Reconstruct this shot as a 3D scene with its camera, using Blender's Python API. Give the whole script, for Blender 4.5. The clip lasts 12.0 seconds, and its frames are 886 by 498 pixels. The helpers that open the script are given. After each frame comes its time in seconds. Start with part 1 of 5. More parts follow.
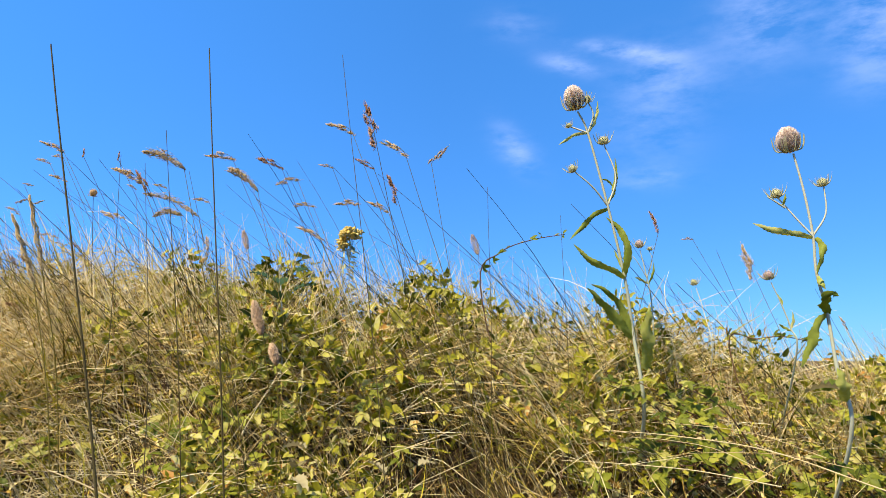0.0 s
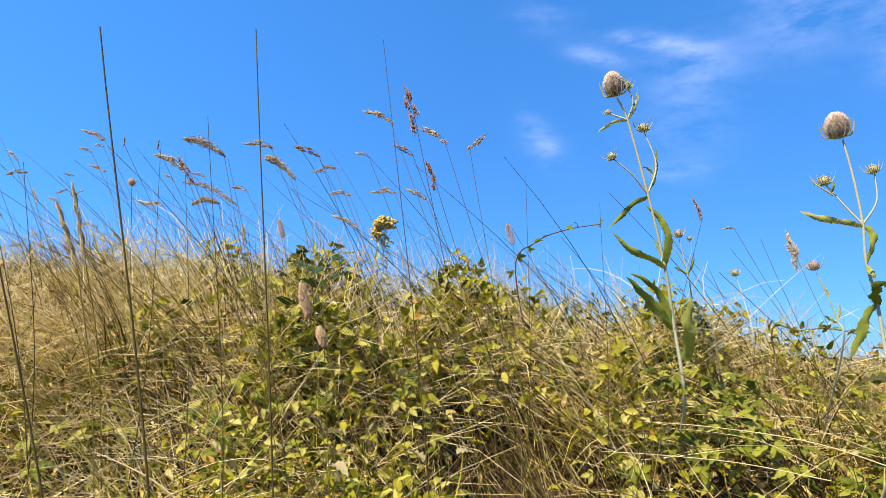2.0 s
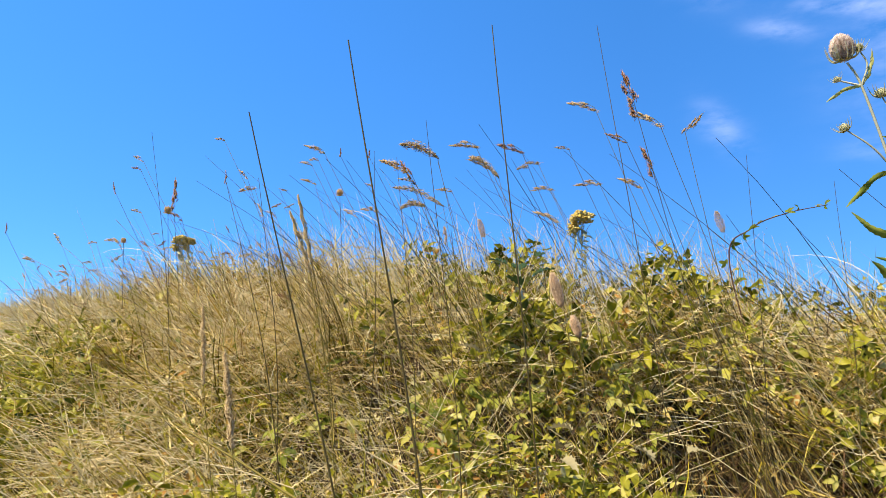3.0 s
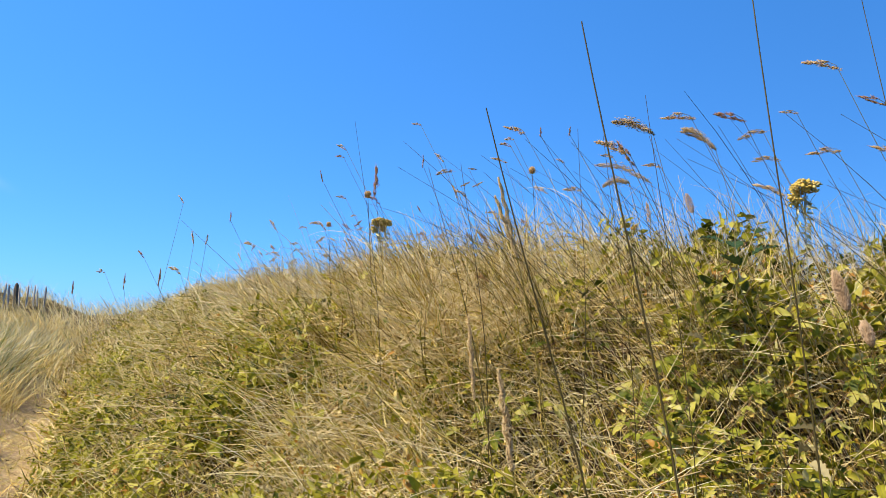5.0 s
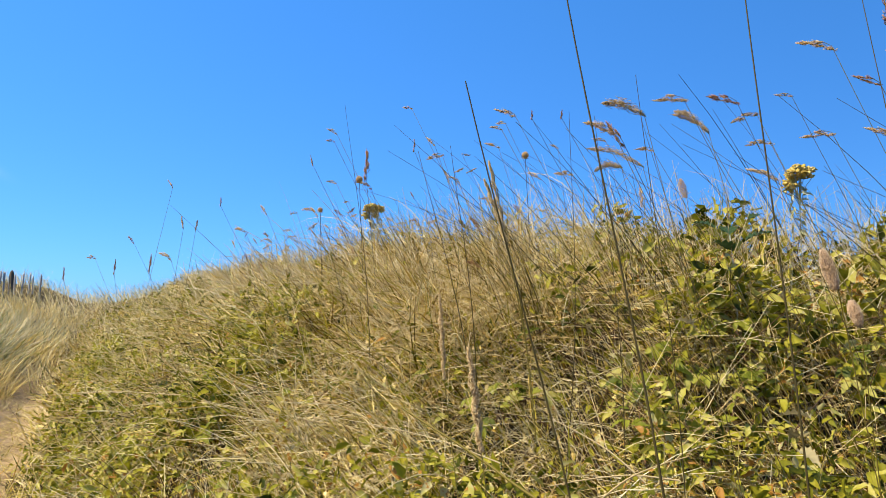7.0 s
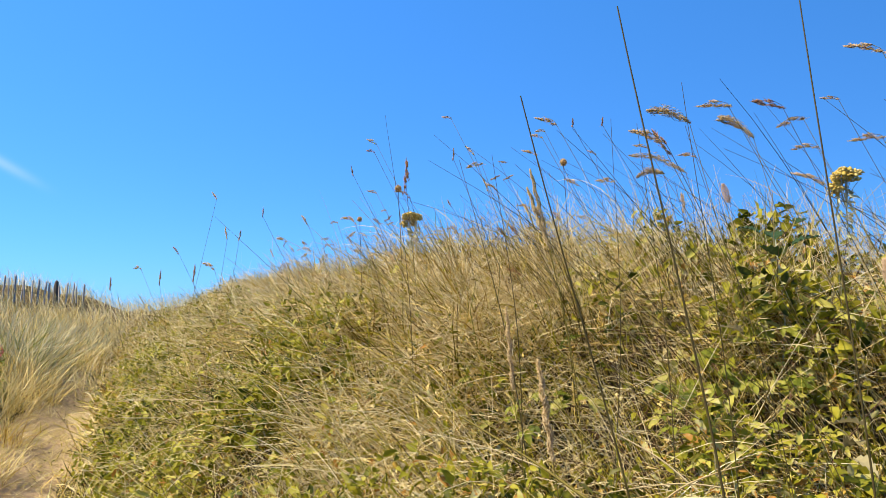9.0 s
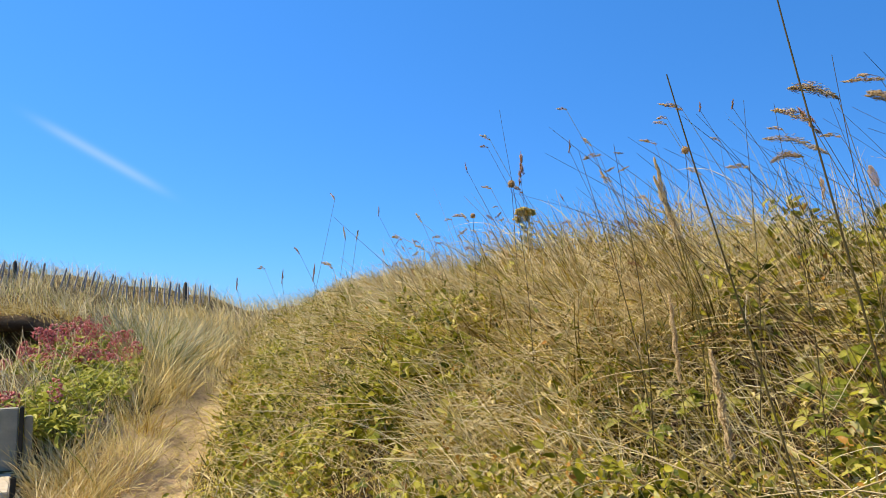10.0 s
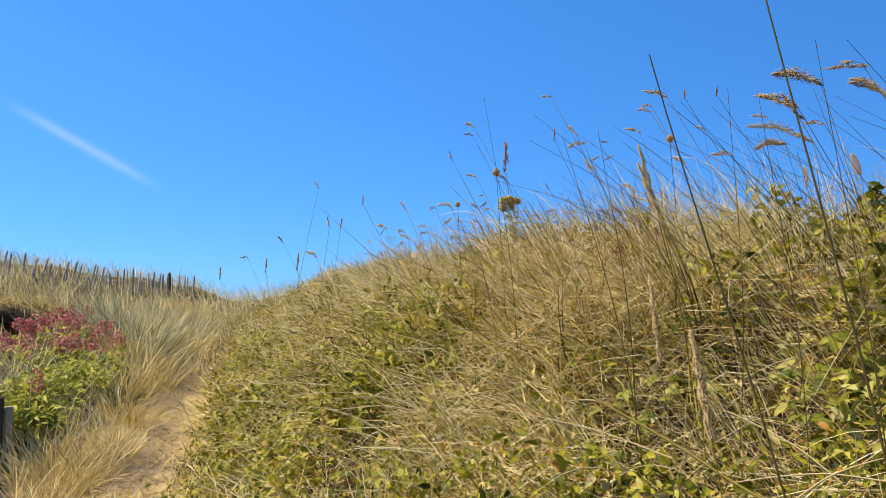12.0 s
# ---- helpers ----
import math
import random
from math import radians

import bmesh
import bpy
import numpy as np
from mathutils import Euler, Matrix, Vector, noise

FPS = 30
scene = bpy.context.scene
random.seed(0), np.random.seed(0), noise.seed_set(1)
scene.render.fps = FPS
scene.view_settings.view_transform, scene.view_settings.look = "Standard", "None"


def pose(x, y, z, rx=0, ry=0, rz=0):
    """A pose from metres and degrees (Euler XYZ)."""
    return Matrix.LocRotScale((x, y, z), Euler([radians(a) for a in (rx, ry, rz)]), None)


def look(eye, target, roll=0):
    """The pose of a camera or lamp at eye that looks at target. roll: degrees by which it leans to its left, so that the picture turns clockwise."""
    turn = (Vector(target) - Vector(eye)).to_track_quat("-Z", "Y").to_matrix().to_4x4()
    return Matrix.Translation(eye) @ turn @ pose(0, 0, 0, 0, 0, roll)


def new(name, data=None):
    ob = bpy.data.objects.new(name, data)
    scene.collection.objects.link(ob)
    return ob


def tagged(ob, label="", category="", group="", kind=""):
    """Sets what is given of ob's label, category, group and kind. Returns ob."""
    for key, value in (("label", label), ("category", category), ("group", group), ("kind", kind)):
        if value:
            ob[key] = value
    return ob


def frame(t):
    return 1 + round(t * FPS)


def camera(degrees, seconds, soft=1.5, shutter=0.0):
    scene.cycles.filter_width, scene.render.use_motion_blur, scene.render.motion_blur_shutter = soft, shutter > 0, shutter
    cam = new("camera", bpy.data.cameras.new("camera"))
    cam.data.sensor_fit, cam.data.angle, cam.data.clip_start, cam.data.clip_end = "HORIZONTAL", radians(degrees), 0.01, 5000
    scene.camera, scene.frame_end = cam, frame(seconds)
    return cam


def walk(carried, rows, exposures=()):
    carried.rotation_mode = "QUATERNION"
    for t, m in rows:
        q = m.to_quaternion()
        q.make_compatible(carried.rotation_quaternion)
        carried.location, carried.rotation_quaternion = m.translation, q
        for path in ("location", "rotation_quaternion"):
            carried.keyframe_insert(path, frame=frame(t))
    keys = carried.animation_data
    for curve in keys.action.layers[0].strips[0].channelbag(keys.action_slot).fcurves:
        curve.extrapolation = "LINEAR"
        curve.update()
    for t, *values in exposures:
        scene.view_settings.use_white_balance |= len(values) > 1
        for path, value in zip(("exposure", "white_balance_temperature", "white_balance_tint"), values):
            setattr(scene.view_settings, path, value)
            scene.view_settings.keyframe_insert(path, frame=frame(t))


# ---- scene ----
cam = camera(65.3, 12.0, soft=0.65)
PATH = [
    (0.0, -0.000, -0.000, 1.300, 99.00, 0.00, 0.00),
    (0.5, -0.002, -0.011, 1.293, 98.72, 0.10, 1.16),
    (1.0, 0.050, -0.021, 1.289, 98.54, -0.07, 1.62),
    (1.5, 0.021, -0.009, 1.295, 98.46, -0.37, 1.54),
    (2.0, -0.027, 0.015, 1.289, 98.44, -0.49, 2.18),
    (2.5, -0.070, 0.014, 1.278, 98.29, -0.33, 8.64),
    (3.0, -0.124, 0.011, 1.275, 98.44, -0.04, 16.46),
    (3.5, -0.169, 0.050, 1.263, 98.98, -0.28, 22.26),
    (5.5, -0.220, 0.003, 1.325, 94.81, -0.36, 31.14),
    (6.0, -0.217, 0.023, 1.316, 94.35, -0.27, 31.10),
    (6.5, -0.214, 0.046, 1.307, 94.59, -0.61, 30.66),
    (8.5, -0.207, 0.040, 1.304, 95.51, -0.66, 30.25),
    (9.0, -0.229, 0.014, 1.311, 95.41, -0.27, 33.08),
    (9.5, -0.262, 0.003, 1.309, 95.59, -0.03, 38.12),
    (10.0, -0.274, 0.002, 1.303, 95.25, 0.02, 41.72),
    (10.5, -0.282, 0.013, 1.297, 94.84, -0.16, 42.66),
    (11.0, -0.272, 0.008, 1.301, 94.42, 0.23, 42.01),
    (11.5, -0.270, 0.009, 1.299, 94.56, 0.21, 41.16),
    (12.0, -0.277, 0.017, 1.295, 94.49, 0.09, 40.60),
]
walk(cam, [(r[0], pose(*r[1:])) for r in PATH],
     exposures=((0.0, 0.92), (3.5, 0.86), (5.5, 0.73), (8.5, 0.73), (9.0, 0.78), (9.5, 0.68), (10.5, 0.58), (12.0, 0.58)))

# ---- sky and sun ----
SUN_AZ, SUN_EL = 137.0, 54.0      # degrees left of +y, degrees above the horizon
sun_dir = Vector((-math.sin(radians(SUN_AZ)) * math.cos(radians(SUN_EL)),
                  math.cos(radians(SUN_AZ)) * math.cos(radians(SUN_EL)), math.sin(radians(SUN_EL))))
world = bpy.data.worlds.new("sky")
scene.world = world
world.use_nodes = True
wn, wl = world.node_tree.nodes, world.node_tree.links
wn.clear()
w_out = wn.new("ShaderNodeOutputWorld")
w_bg = wn.new("ShaderNodeBackground")
w_sky = wn.new("ShaderNodeTexSky")
w_sky.sky_type = "NISHITA"
w_sky.sun_disc = False
w_sky.sun_elevation = radians(SUN_EL)
w_sky.sun_rotation = radians(-SUN_AZ)
w_sky.air_density, w_sky.dust_density, w_sky.ozone_density = 1.0, 0.1, 3.0
w_bg.inputs["Strength"].default_value = 0.075
w_co = wn.new("ShaderNodeTexCoord")


def wmath(op, a, b=None):
    n = wn.new("ShaderNodeMath")
    n.operation = op
    for i, v in enumerate((a, b)):
        if v is None:
            continue
        if isinstance(v, (int, float)):
            n.inputs[i].default_value = v
        else:
            wl.new(v, n.inputs[i])
    return n.outputs[0]


def wdot(v):
    n = wn.new("ShaderNodeVectorMath")
    n.operation = "DOT_PRODUCT"
    wl.new(w_co.outputs["Generated"], n.inputs[0])
    n.inputs[1].default_value = v
    return n.outputs["Value"]


w_noise = wn.new("ShaderNodeTexNoise")
w_map = wn.new("ShaderNodeMapping")
w_map.inputs["Rotation"].default_value = (0, 0.35, 0)
w_map.inputs["Scale"].default_value = (12, 16, 34)
wl.new(w_co.outputs["Generated"], w_map.inputs["Vector"])
wl.new(w_map.outputs["Vector"], w_noise.inputs["Vector"])
w_noise.inputs["Scale"].default_value = 1.0
w_noise.inputs["Detail"].default_value = 6
w_noise.inputs["Roughness"].default_value = 0.6
wisps = wmath("SMOOTH_MIN", wmath("MAXIMUM", wmath("MULTIPLY", wmath("SUBTRACT", w_noise.outputs["Fac"], 0.36), 3.4), 0.0), 1.0)


def streak(a, b, width, strength, torn=True):
    """A wisp of high cloud from direction a to direction b."""
    a, b = Vector(a), Vector(b)
    mid, along = (a + b).normalized(), (b - a)
    length = along.length / 2
    along = (along - mid * along.dot(mid)).normalized()
    across = mid.cross(along)
    u = wmath("DIVIDE", wdot(along), length)
    v = wmath("DIVIDE", wdot(across), width)
    e = wmath("ADD", wmath("POWER", wmath("ABSOLUTE", u), 2.0 if torn else 4.0), wmath("MULTIPLY", v, v))
    g = wmath("POWER", 2.718, wmath("MULTIPLY", e, -1.0))
    front = wmath("GREATER_THAN", wdot(mid), 0.5)
    g = wmath("MULTIPLY", wmath("MULTIPLY", g, front), strength)
    return wmath("MULTIPLY", g, wisps) if torn else g


cloud = None
for args in (
        ((0.1893, 0.8867, 0.4218), (0.2976, 0.8682, 0.3970), 0.010, 0.42),
        ((0.1374, 0.9024, 0.4085), (0.2060, 0.8975, 0.3899), 0.012, 0.36),
        ((0.2567, 0.8850, 0.3885), (0.3528, 0.8596, 0.3695), 0.035, 0.22),
        ((0.2302, 0.9082, 0.3494), (0.3381, 0.8910, 0.3030), 0.06, 0.17),
        ((0.3571, 0.8216, 0.4443), (0.4446, 0.8031, 0.3968), 0.05, 0.3),
        ((0.4675, 0.7776, 0.4205), (0.5536, 0.7410, 0.3800), 0.045, 0.36),
        ((0.4828, 0.8045, 0.3458), (0.5514, 0.7639, 0.3353), 0.03, 0.18),
        ((0.0771, 0.9439, 0.3210), (0.1296, 0.9552, 0.2662), 0.020, 0.30),
        ((0.2415, 0.9389, 0.2454), (0.3271, 0.9123, 0.2463), 0.014, 0.2),
        ((0.0589, 0.8883, 0.4555), (0.1357, 0.8849, 0.4455), 0.02, 0.15),
        ((-0.9270, 0.2921, 0.2352), (-0.8880, 0.4298, 0.1637), 0.006, 0.26, False)):
    c = streak(*args)
    cloud = c if cloud is None else wmath("ADD", cloud, c)
w_tint = wn.new("ShaderNodeMix")
w_tint.data_type, w_tint.blend_type = "RGBA", "MULTIPLY"
w_tint.inputs["Factor"].default_value = 1.0
w_tint.inputs["B"].default_value = (0.56, 1.03, 1.62, 1)
wl.new(w_sky.outputs["Color"], w_tint.inputs["A"])
w_mix = wn.new("ShaderNodeMix")
w_mix.data_type = "RGBA"
wl.new(wmath("MINIMUM", cloud, 0.8), w_mix.inputs["Factor"])
w_even = wn.new("ShaderNodeMix")
w_even.data_type = "RGBA"
w_even.inputs["Factor"].default_value = 0.52
w_even.inputs["B"].default_value = (0.50, 2.94, 8.5, 1)
wl.new(w_tint.outputs["Result"], w_even.inputs["A"])
w_side = wn.new("ShaderNodeVectorMath")     # paler towards the sun's side
w_side.operation = "SCALE"
wl.new(w_even.outputs["Result"], w_side.inputs[0])
wl.new(wmath("ADD", wmath("MULTIPLY", wmath("MAXIMUM", wdot((-1, 0, 0)), 0.0), 0.36), 0.85), w_side.inputs["Scale"])
wl.new(w_side.outputs["Vector"], w_mix.inputs["A"])
w_mix.inputs["B"].default_value = (7.0, 8.0, 12.0, 1)
wl.new(w_mix.outputs["Result"], w_bg.inputs["Color"])
wl.new(w_bg.outputs["Background"], w_out.inputs["Surface"])

sun = new("sun", bpy.data.lights.new("sun", "SUN"))
sun.data.energy, sun.data.angle, sun.data.color = 5.0, radians(0.55), (1.0, 0.85, 0.61)
sun.matrix_world = look(sun_dir * 50, (0, 0, 0))

# ---- materials ----


def base_mat(name):
    m = bpy.data.materials.new(name)
    m.use_nodes = True
    nt = m.node_tree
    return m, nt, nt.nodes["Principled BSDF"], nt.nodes["Material Output"]


def plant(name, stops, rough=0.6, through_light=0.25, grain=60.0, island=True, spec=0.12, bump=0.25):
    """Leaf, straw or stem: colour by piece, mottled by two noises, letting some light through."""
    m, nt, bsdf, out = base_mat(name)
    n, l = nt.nodes, nt.links
    ramp = n.new("ShaderNodeValToRGB")
    els = ramp.color_ramp.elements
    while len(els) < len(stops):
        els.new(0.5)
    for e, (p, c) in zip(els, stops):
        e.position, e.color = p, (*c, 1)
    geo = n.new("ShaderNodeNewGeometry") if island else n.new("ShaderNodeObjectInfo")
    rnd = geo.outputs["Random Per Island"] if island else geo.outputs["Random"]
    co = n.new("ShaderNodeTexCoord")
    nz = n.new("ShaderNodeTexNoise")
    nz.inputs["Scale"].default_value, nz.inputs["Detail"].default_value = grain, 4
    l.new(co.outputs["Object"], nz.inputs["Vector"])
    broad = n.new("ShaderNodeTexNoise")
    broad.inputs["Scale"].default_value, broad.inputs["Detail"].default_value = 2.3, 3
    l.new(co.outputs["Object"], broad.inputs["Vector"])
    a = n.new("ShaderNodeMath")
    a.operation = "MULTIPLY_ADD"
    a.inputs[1].default_value, a.inputs[2].default_value = 0.55, -0.28
    l.new(nz.outputs["Fac"], a.inputs[0])
    b = n.new("ShaderNodeMath")
    b.operation = "MULTIPLY_ADD"
    b.inputs[1].default_value, b.inputs[2].default_value = 1.1, -0.55
    l.new(broad.outputs["Fac"], b.inputs[0])
    s1 = n.new("ShaderNodeMath")
    l.new(rnd, s1.inputs[0])
    l.new(a.outputs[0], s1.inputs[1])
    s2 = n.new("ShaderNodeMath")
    s2.use_clamp = True
    l.new(s1.outputs[0], s2.inputs[0])
    l.new(b.outputs[0], s2.inputs[1])
    l.new(s2.outputs[0], ramp.inputs["Fac"])
    l.new(ramp.outputs["Color"], bsdf.inputs["Base Color"])
    bsdf.inputs["Roughness"].default_value = rough
    bsdf.inputs["Specular IOR Level"].default_value = spec
    bp = n.new("ShaderNodeBump")
    bp.inputs["Strength"].default_value, bp.inputs["Distance"].default_value = bump, 0.002
    l.new(nz.outputs["Fac"], bp.inputs["Height"])
    l.new(bp.outputs["Normal"], bsdf.inputs["Normal"])
    if through_light:
        tr = n.new("ShaderNodeBsdfTranslucent")
        l.new(ramp.outputs["Color"], tr.inputs["Color"])
        mix = n.new("ShaderNodeMixShader")
        mix.inputs["Fac"].default_value = through_light
        l.new(bsdf.outputs[0], mix.inputs[1])
        l.new(tr.outputs[0], mix.inputs[2])
        l.new(mix.outputs[0], out.inputs["Surface"])
    return m


def earth(name, dark, light, scale, rough=0.95, bump=0.6, dist=0.02):
    m, nt, bsdf, out = base_mat(name)
    n, l = nt.nodes, nt.links
    co = n.new("ShaderNodeTexCoord")
    a = n.new("ShaderNodeTexNoise")
    a.inputs["Scale"].default_value, a.inputs["Detail"].default_value = scale, 8
    a.inputs["Roughness"].default_value = 0.7
    b = n.new("ShaderNodeTexNoise")
    b.inputs["Scale"].default_value, b.inputs["Detail"].default_value = scale * 0.12, 3
    add = n.new("ShaderNodeMath")
    add.operation = "MULTIPLY_ADD"
    add.inputs[1].default_value = 0.6
    for t in (a, b):
        l.new(co.outputs["Object"], t.inputs["Vector"])
    l.new(b.outputs["Fac"], add.inputs[0])
    l.new(a.outputs["Fac"], add.inputs[2])
    ramp = n.new("ShaderNodeValToRGB")
    ramp.color_ramp.elements[0].position, ramp.color_ramp.elements[0].color = 0.55, (*dark, 1)
    ramp.color_ramp.elements[1].position, ramp.color_ramp.elements[1].color = 1.0, (*light, 1)
    l.new(add.outputs[0], ramp.inputs["Fac"])
    l.new(ramp.outputs["Color"], bsdf.inputs["Base Color"])
    bsdf.inputs["Roughness"].default_value = rough
    bsdf.inputs["Specular IOR Level"].default_value = 0.2
    bp = n.new("ShaderNodeBump")
    bp.inputs["Strength"].default_value, bp.inputs["Distance"].default_value = bump, dist
    l.new(a.outputs["Fac"], bp.inputs["Height"])
    l.new(bp.outputs["Normal"], bsdf.inputs["Normal"])
    return m


M_SOIL = earth("litter_soil", (0.035, 0.026, 0.011), (0.14, 0.10, 0.042), 14)
M_SAND = earth("dry_sand", (0.34, 0.235, 0.13), (0.66, 0.49, 0.31), 24, bump=0.9, dist=0.03)
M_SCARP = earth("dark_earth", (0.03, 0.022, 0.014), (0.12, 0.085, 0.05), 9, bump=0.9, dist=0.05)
M_CONCRETE = earth("grey_panel", (0.20, 0.20, 0.15), (0.33, 0.32, 0.24), 12, rough=0.8, bump=0.2, dist=0.004)
M_STEP = earth("sandy_concrete", (0.42, 0.36, 0.27), (0.62, 0.54, 0.42), 22, rough=0.9, bump=0.4, dist=0.006)
M_STRAW = plant("dry_straw", [(0.0, (0.18, 0.104, 0.013)), (0.25, (0.486, 0.324, 0.059)), (0.55, (0.684, 0.522, 0.162)), (1.0, (0.828, 0.711, 0.36))], 0.5, 0.18)
M_OLIVE = plant("olive_grass", [(0.0, (0.068, 0.047, 0.003)), (0.4, (0.306, 0.252, 0.013)), (0.8, (0.486, 0.414, 0.036)), (1.0, (0.612, 0.513, 0.108))], 0.5, 0.2)
M_PALE = plant("pale_straw", [(0.0, (0.468, 0.351, 0.099)), (0.6, (0.738, 0.594, 0.252)), (1.0, (0.81, 0.711, 0.396))], 0.45, 0.18)
M_CREAM = plant("cream_straw", [(0.0, (0.54, 0.387, 0.144)), (0.5, (0.774, 0.63, 0.324)), (1.0, (0.837, 0.747, 0.486))], 0.45, 0.15)
M_GREEN = plant("green_grass", [(0.0, (0.081, 0.108, 0.009)), (0.6, (0.18, 0.207, 0.018)), (1.0, (0.324, 0.333, 0.054))], 0.45, 0.35)
M_DARKSTEM = plant("dark_stem", [(0.0, (0.036, 0.03, 0.013)), (0.6, (0.077, 0.059, 0.02)), (1.0, (0.153, 0.117, 0.036))], 0.55, 0.0)
M_STALK = plant("olive_stalk", [(0.0, (0.108, 0.081, 0.013)), (1.0, (0.216, 0.171, 0.036))], 0.55, 0.1, 60, island=False)
M_STALKDRY = plant("bleached_stalk", [(0.0, (0.396, 0.297, 0.135)), (1.0, (0.612, 0.495, 0.27))], 0.55, 0.0, 60, island=False)
M_FOG = plant("soft_plume", [(0.0, (0.53, 0.39, 0.26)), (1.0, (0.66, 0.51, 0.36))], 0.7, 0.35, 150)
M_DEAD = plant("withered_leaf", [(0.0, (0.27, 0.225, 0.099)), (1.0, (0.405, 0.351, 0.189))], 0.6, 0.3, 60, island=False)
M_BRAMBLE = plant("bramble_leaf", [(0.0, (0.041, 0.054, 0.004)), (0.3, (0.225, 0.216, 0.012)), (0.62, (0.372, 0.338, 0.025)), (0.88, (0.477, 0.441, 0.099)), (0.97, (0.54, 0.495, 0.252)), (1.0, (0.414, 0.216, 0.045))], 0.55, 0.34, 60, spec=0.18, bump=0.5)
M_LOWLEAF = plant("low_leaf", [(0.0, (0.09, 0.099, 0.009)), (0.35, (0.252, 0.252, 0.016)), (0.7, (0.423, 0.396, 0.041)), (1.0, (0.576, 0.504, 0.135))], 0.55, 0.35, 60, spec=0.18, bump=0.5)
M_LEAFDARK = plant("dark_leaf", [(0.0, (0.018, 0.045, 0.013)), (0.6, (0.041, 0.077, 0.027)), (1.0, (0.081, 0.117, 0.036))], 0.45, 0.2, 50)
# dead-stem brown taken near black: the shade deep in the mat is in this colour
M_GAP_SHADE = plant("dead_tangle", [(0.0, (0.027, 0.018, 0.007)), (0.8, (0.081, 0.05, 0.018)), (1.0, (0.27, 0.18, 0.063))], 0.8, 0.0)
M_CANE = plant("bramble_cane", [(0.0, (0.09, 0.045, 0.027)), (1.0, (0.198, 0.117, 0.054))], 0.6, 0.0, island=False)
M_TSTEM = plant("teasel_stem", [(0.0, (0.324, 0.342, 0.243)), (1.0, (0.558, 0.549, 0.423))], 0.6, 0.0, 120, island=False)
M_TLEAF = plant("teasel_leaf", [(0.0, (0.216, 0.27, 0.041)), (0.5, (0.405, 0.441, 0.081)), (1.0, (0.612, 0.594, 0.234))], 0.5, 0.5, 70, island=False, bump=0.8)
M_TCONE = plant("teasel_cone", [(0.0, (0.378, 0.279, 0.234)), (0.5, (0.594, 0.477, 0.405)), (1.0, (0.72, 0.621, 0.54))], 0.7, 0.15, 200)
M_TBRACT = plant("teasel_bract", [(0.0, (0.414, 0.414, 0.198)), (1.0, (0.684, 0.648, 0.432))], 0.55, 0.25, 90)
M_HEAD = plant("seed_head", [(0.0, (0.468, 0.288, 0.117)), (0.5, (0.684, 0.486, 0.243)), (1.0, (0.81, 0.666, 0.414))], 0.7, 0.35, 150)
M_HEADDARK = plant("dark_seed_head", [(0.0, (0.18, 0.081, 0.041)), (0.6, (0.378, 0.198, 0.099)), (1.0, (0.576, 0.369, 0.198))], 0.7, 0.15, 150)
M_PLUME = plant("plume", [(0.0, (0.486, 0.342, 0.153)), (1.0, (0.738, 0.594, 0.36))], 0.6, 0.4, 150)
M_SPIKE = plant("spike", [(0.0, (0.324, 0.234, 0.099)), (1.0, (0.612, 0.486, 0.27))], 0.7, 0.2, 150)
M_YELLOW = plant("yellow_floret", [(0.0, (0.558, 0.387, 0.072)), (0.6, (0.738, 0.558, 0.135)), (1.0, (0.81, 0.684, 0.324))], 0.6, 0.25, 150)
M_RED = plant("valerian_flower", [(0.0, (0.50, 0.11, 0.11)), (0.6, (0.69, 0.23, 0.22)), (1.0, (0.78, 0.46, 0.42))], 0.6, 0.3, 80)
M_VLEAF = plant("valerian_leaf", [(0.0, (0.19, 0.215, 0.025)), (0.6, (0.40, 0.41, 0.07)), (1.0, (0.59, 0.56, 0.16))], 0.5, 0.35, 40)
M_MARRAM = plant("marram_blade", [(0.0, (0.243, 0.261, 0.135)), (0.5, (0.468, 0.45, 0.261)), (1.0, (0.72, 0.648, 0.423))], 0.5, 0.25)
M_PALING = plant("weathered_paling", [(0.0, (0.243, 0.234, 0.225)), (1.0, (0.45, 0.432, 0.405))], 0.85, 0.0, 35, island=False, bump=0.6)
M_WIRE = plant("rusty_wire", [(0.0, (0.072, 0.045, 0.032)), (1.0, (0.144, 0.099, 0.072))], 0.6, 0.0, 50, island=False)
M_POST = plant("dark_wood_post", [(0.0, (0.045, 0.041, 0.032)), (1.0, (0.117, 0.099, 0.077))], 0.85, 0.0, 30, island=False, bump=0.7)

# ---- mesh helpers ----
rng = np.random.default_rng(7)


def mesh_of(name, V, F, material):
    """A smooth mesh from vertices (n, 3) and one or more arrays of equal-sided faces."""
    F = F if isinstance(F, (list, tuple)) else [F]
    me = bpy.data.meshes.new(name)
    V = np.asarray(V, np.float32)
    me.vertices.add(len(V))
    me.vertices.foreach_set("co", V.ravel())
    loops = np.concatenate([np.asarray(f, np.int32).ravel() for f in F])
    sizes = np.concatenate([np.full(len(f), np.asarray(f).shape[1], np.int32) for f in F])
    me.loops.add(len(loops))
    me.loops.foreach_set("vertex_index", loops)
    me.polygons.add(len(sizes))
    me.polygons.foreach_set("loop_start", np.concatenate([[0], np.cumsum(sizes)[:-1]]).astype(np.int32))
    me.polygons.foreach_set("loop_total", sizes)
    me.polygons.foreach_set("use_smooth", np.ones(len(sizes), bool))
    me.materials.append(material)
    me.update(calc_edges=True)
    me.validate()
    return me


def thing(name, base, label, category, group=""):
    e = new(name)
    e.empty_display_size = 0.05
    e.location = base
    return tagged(e, label, category, group)


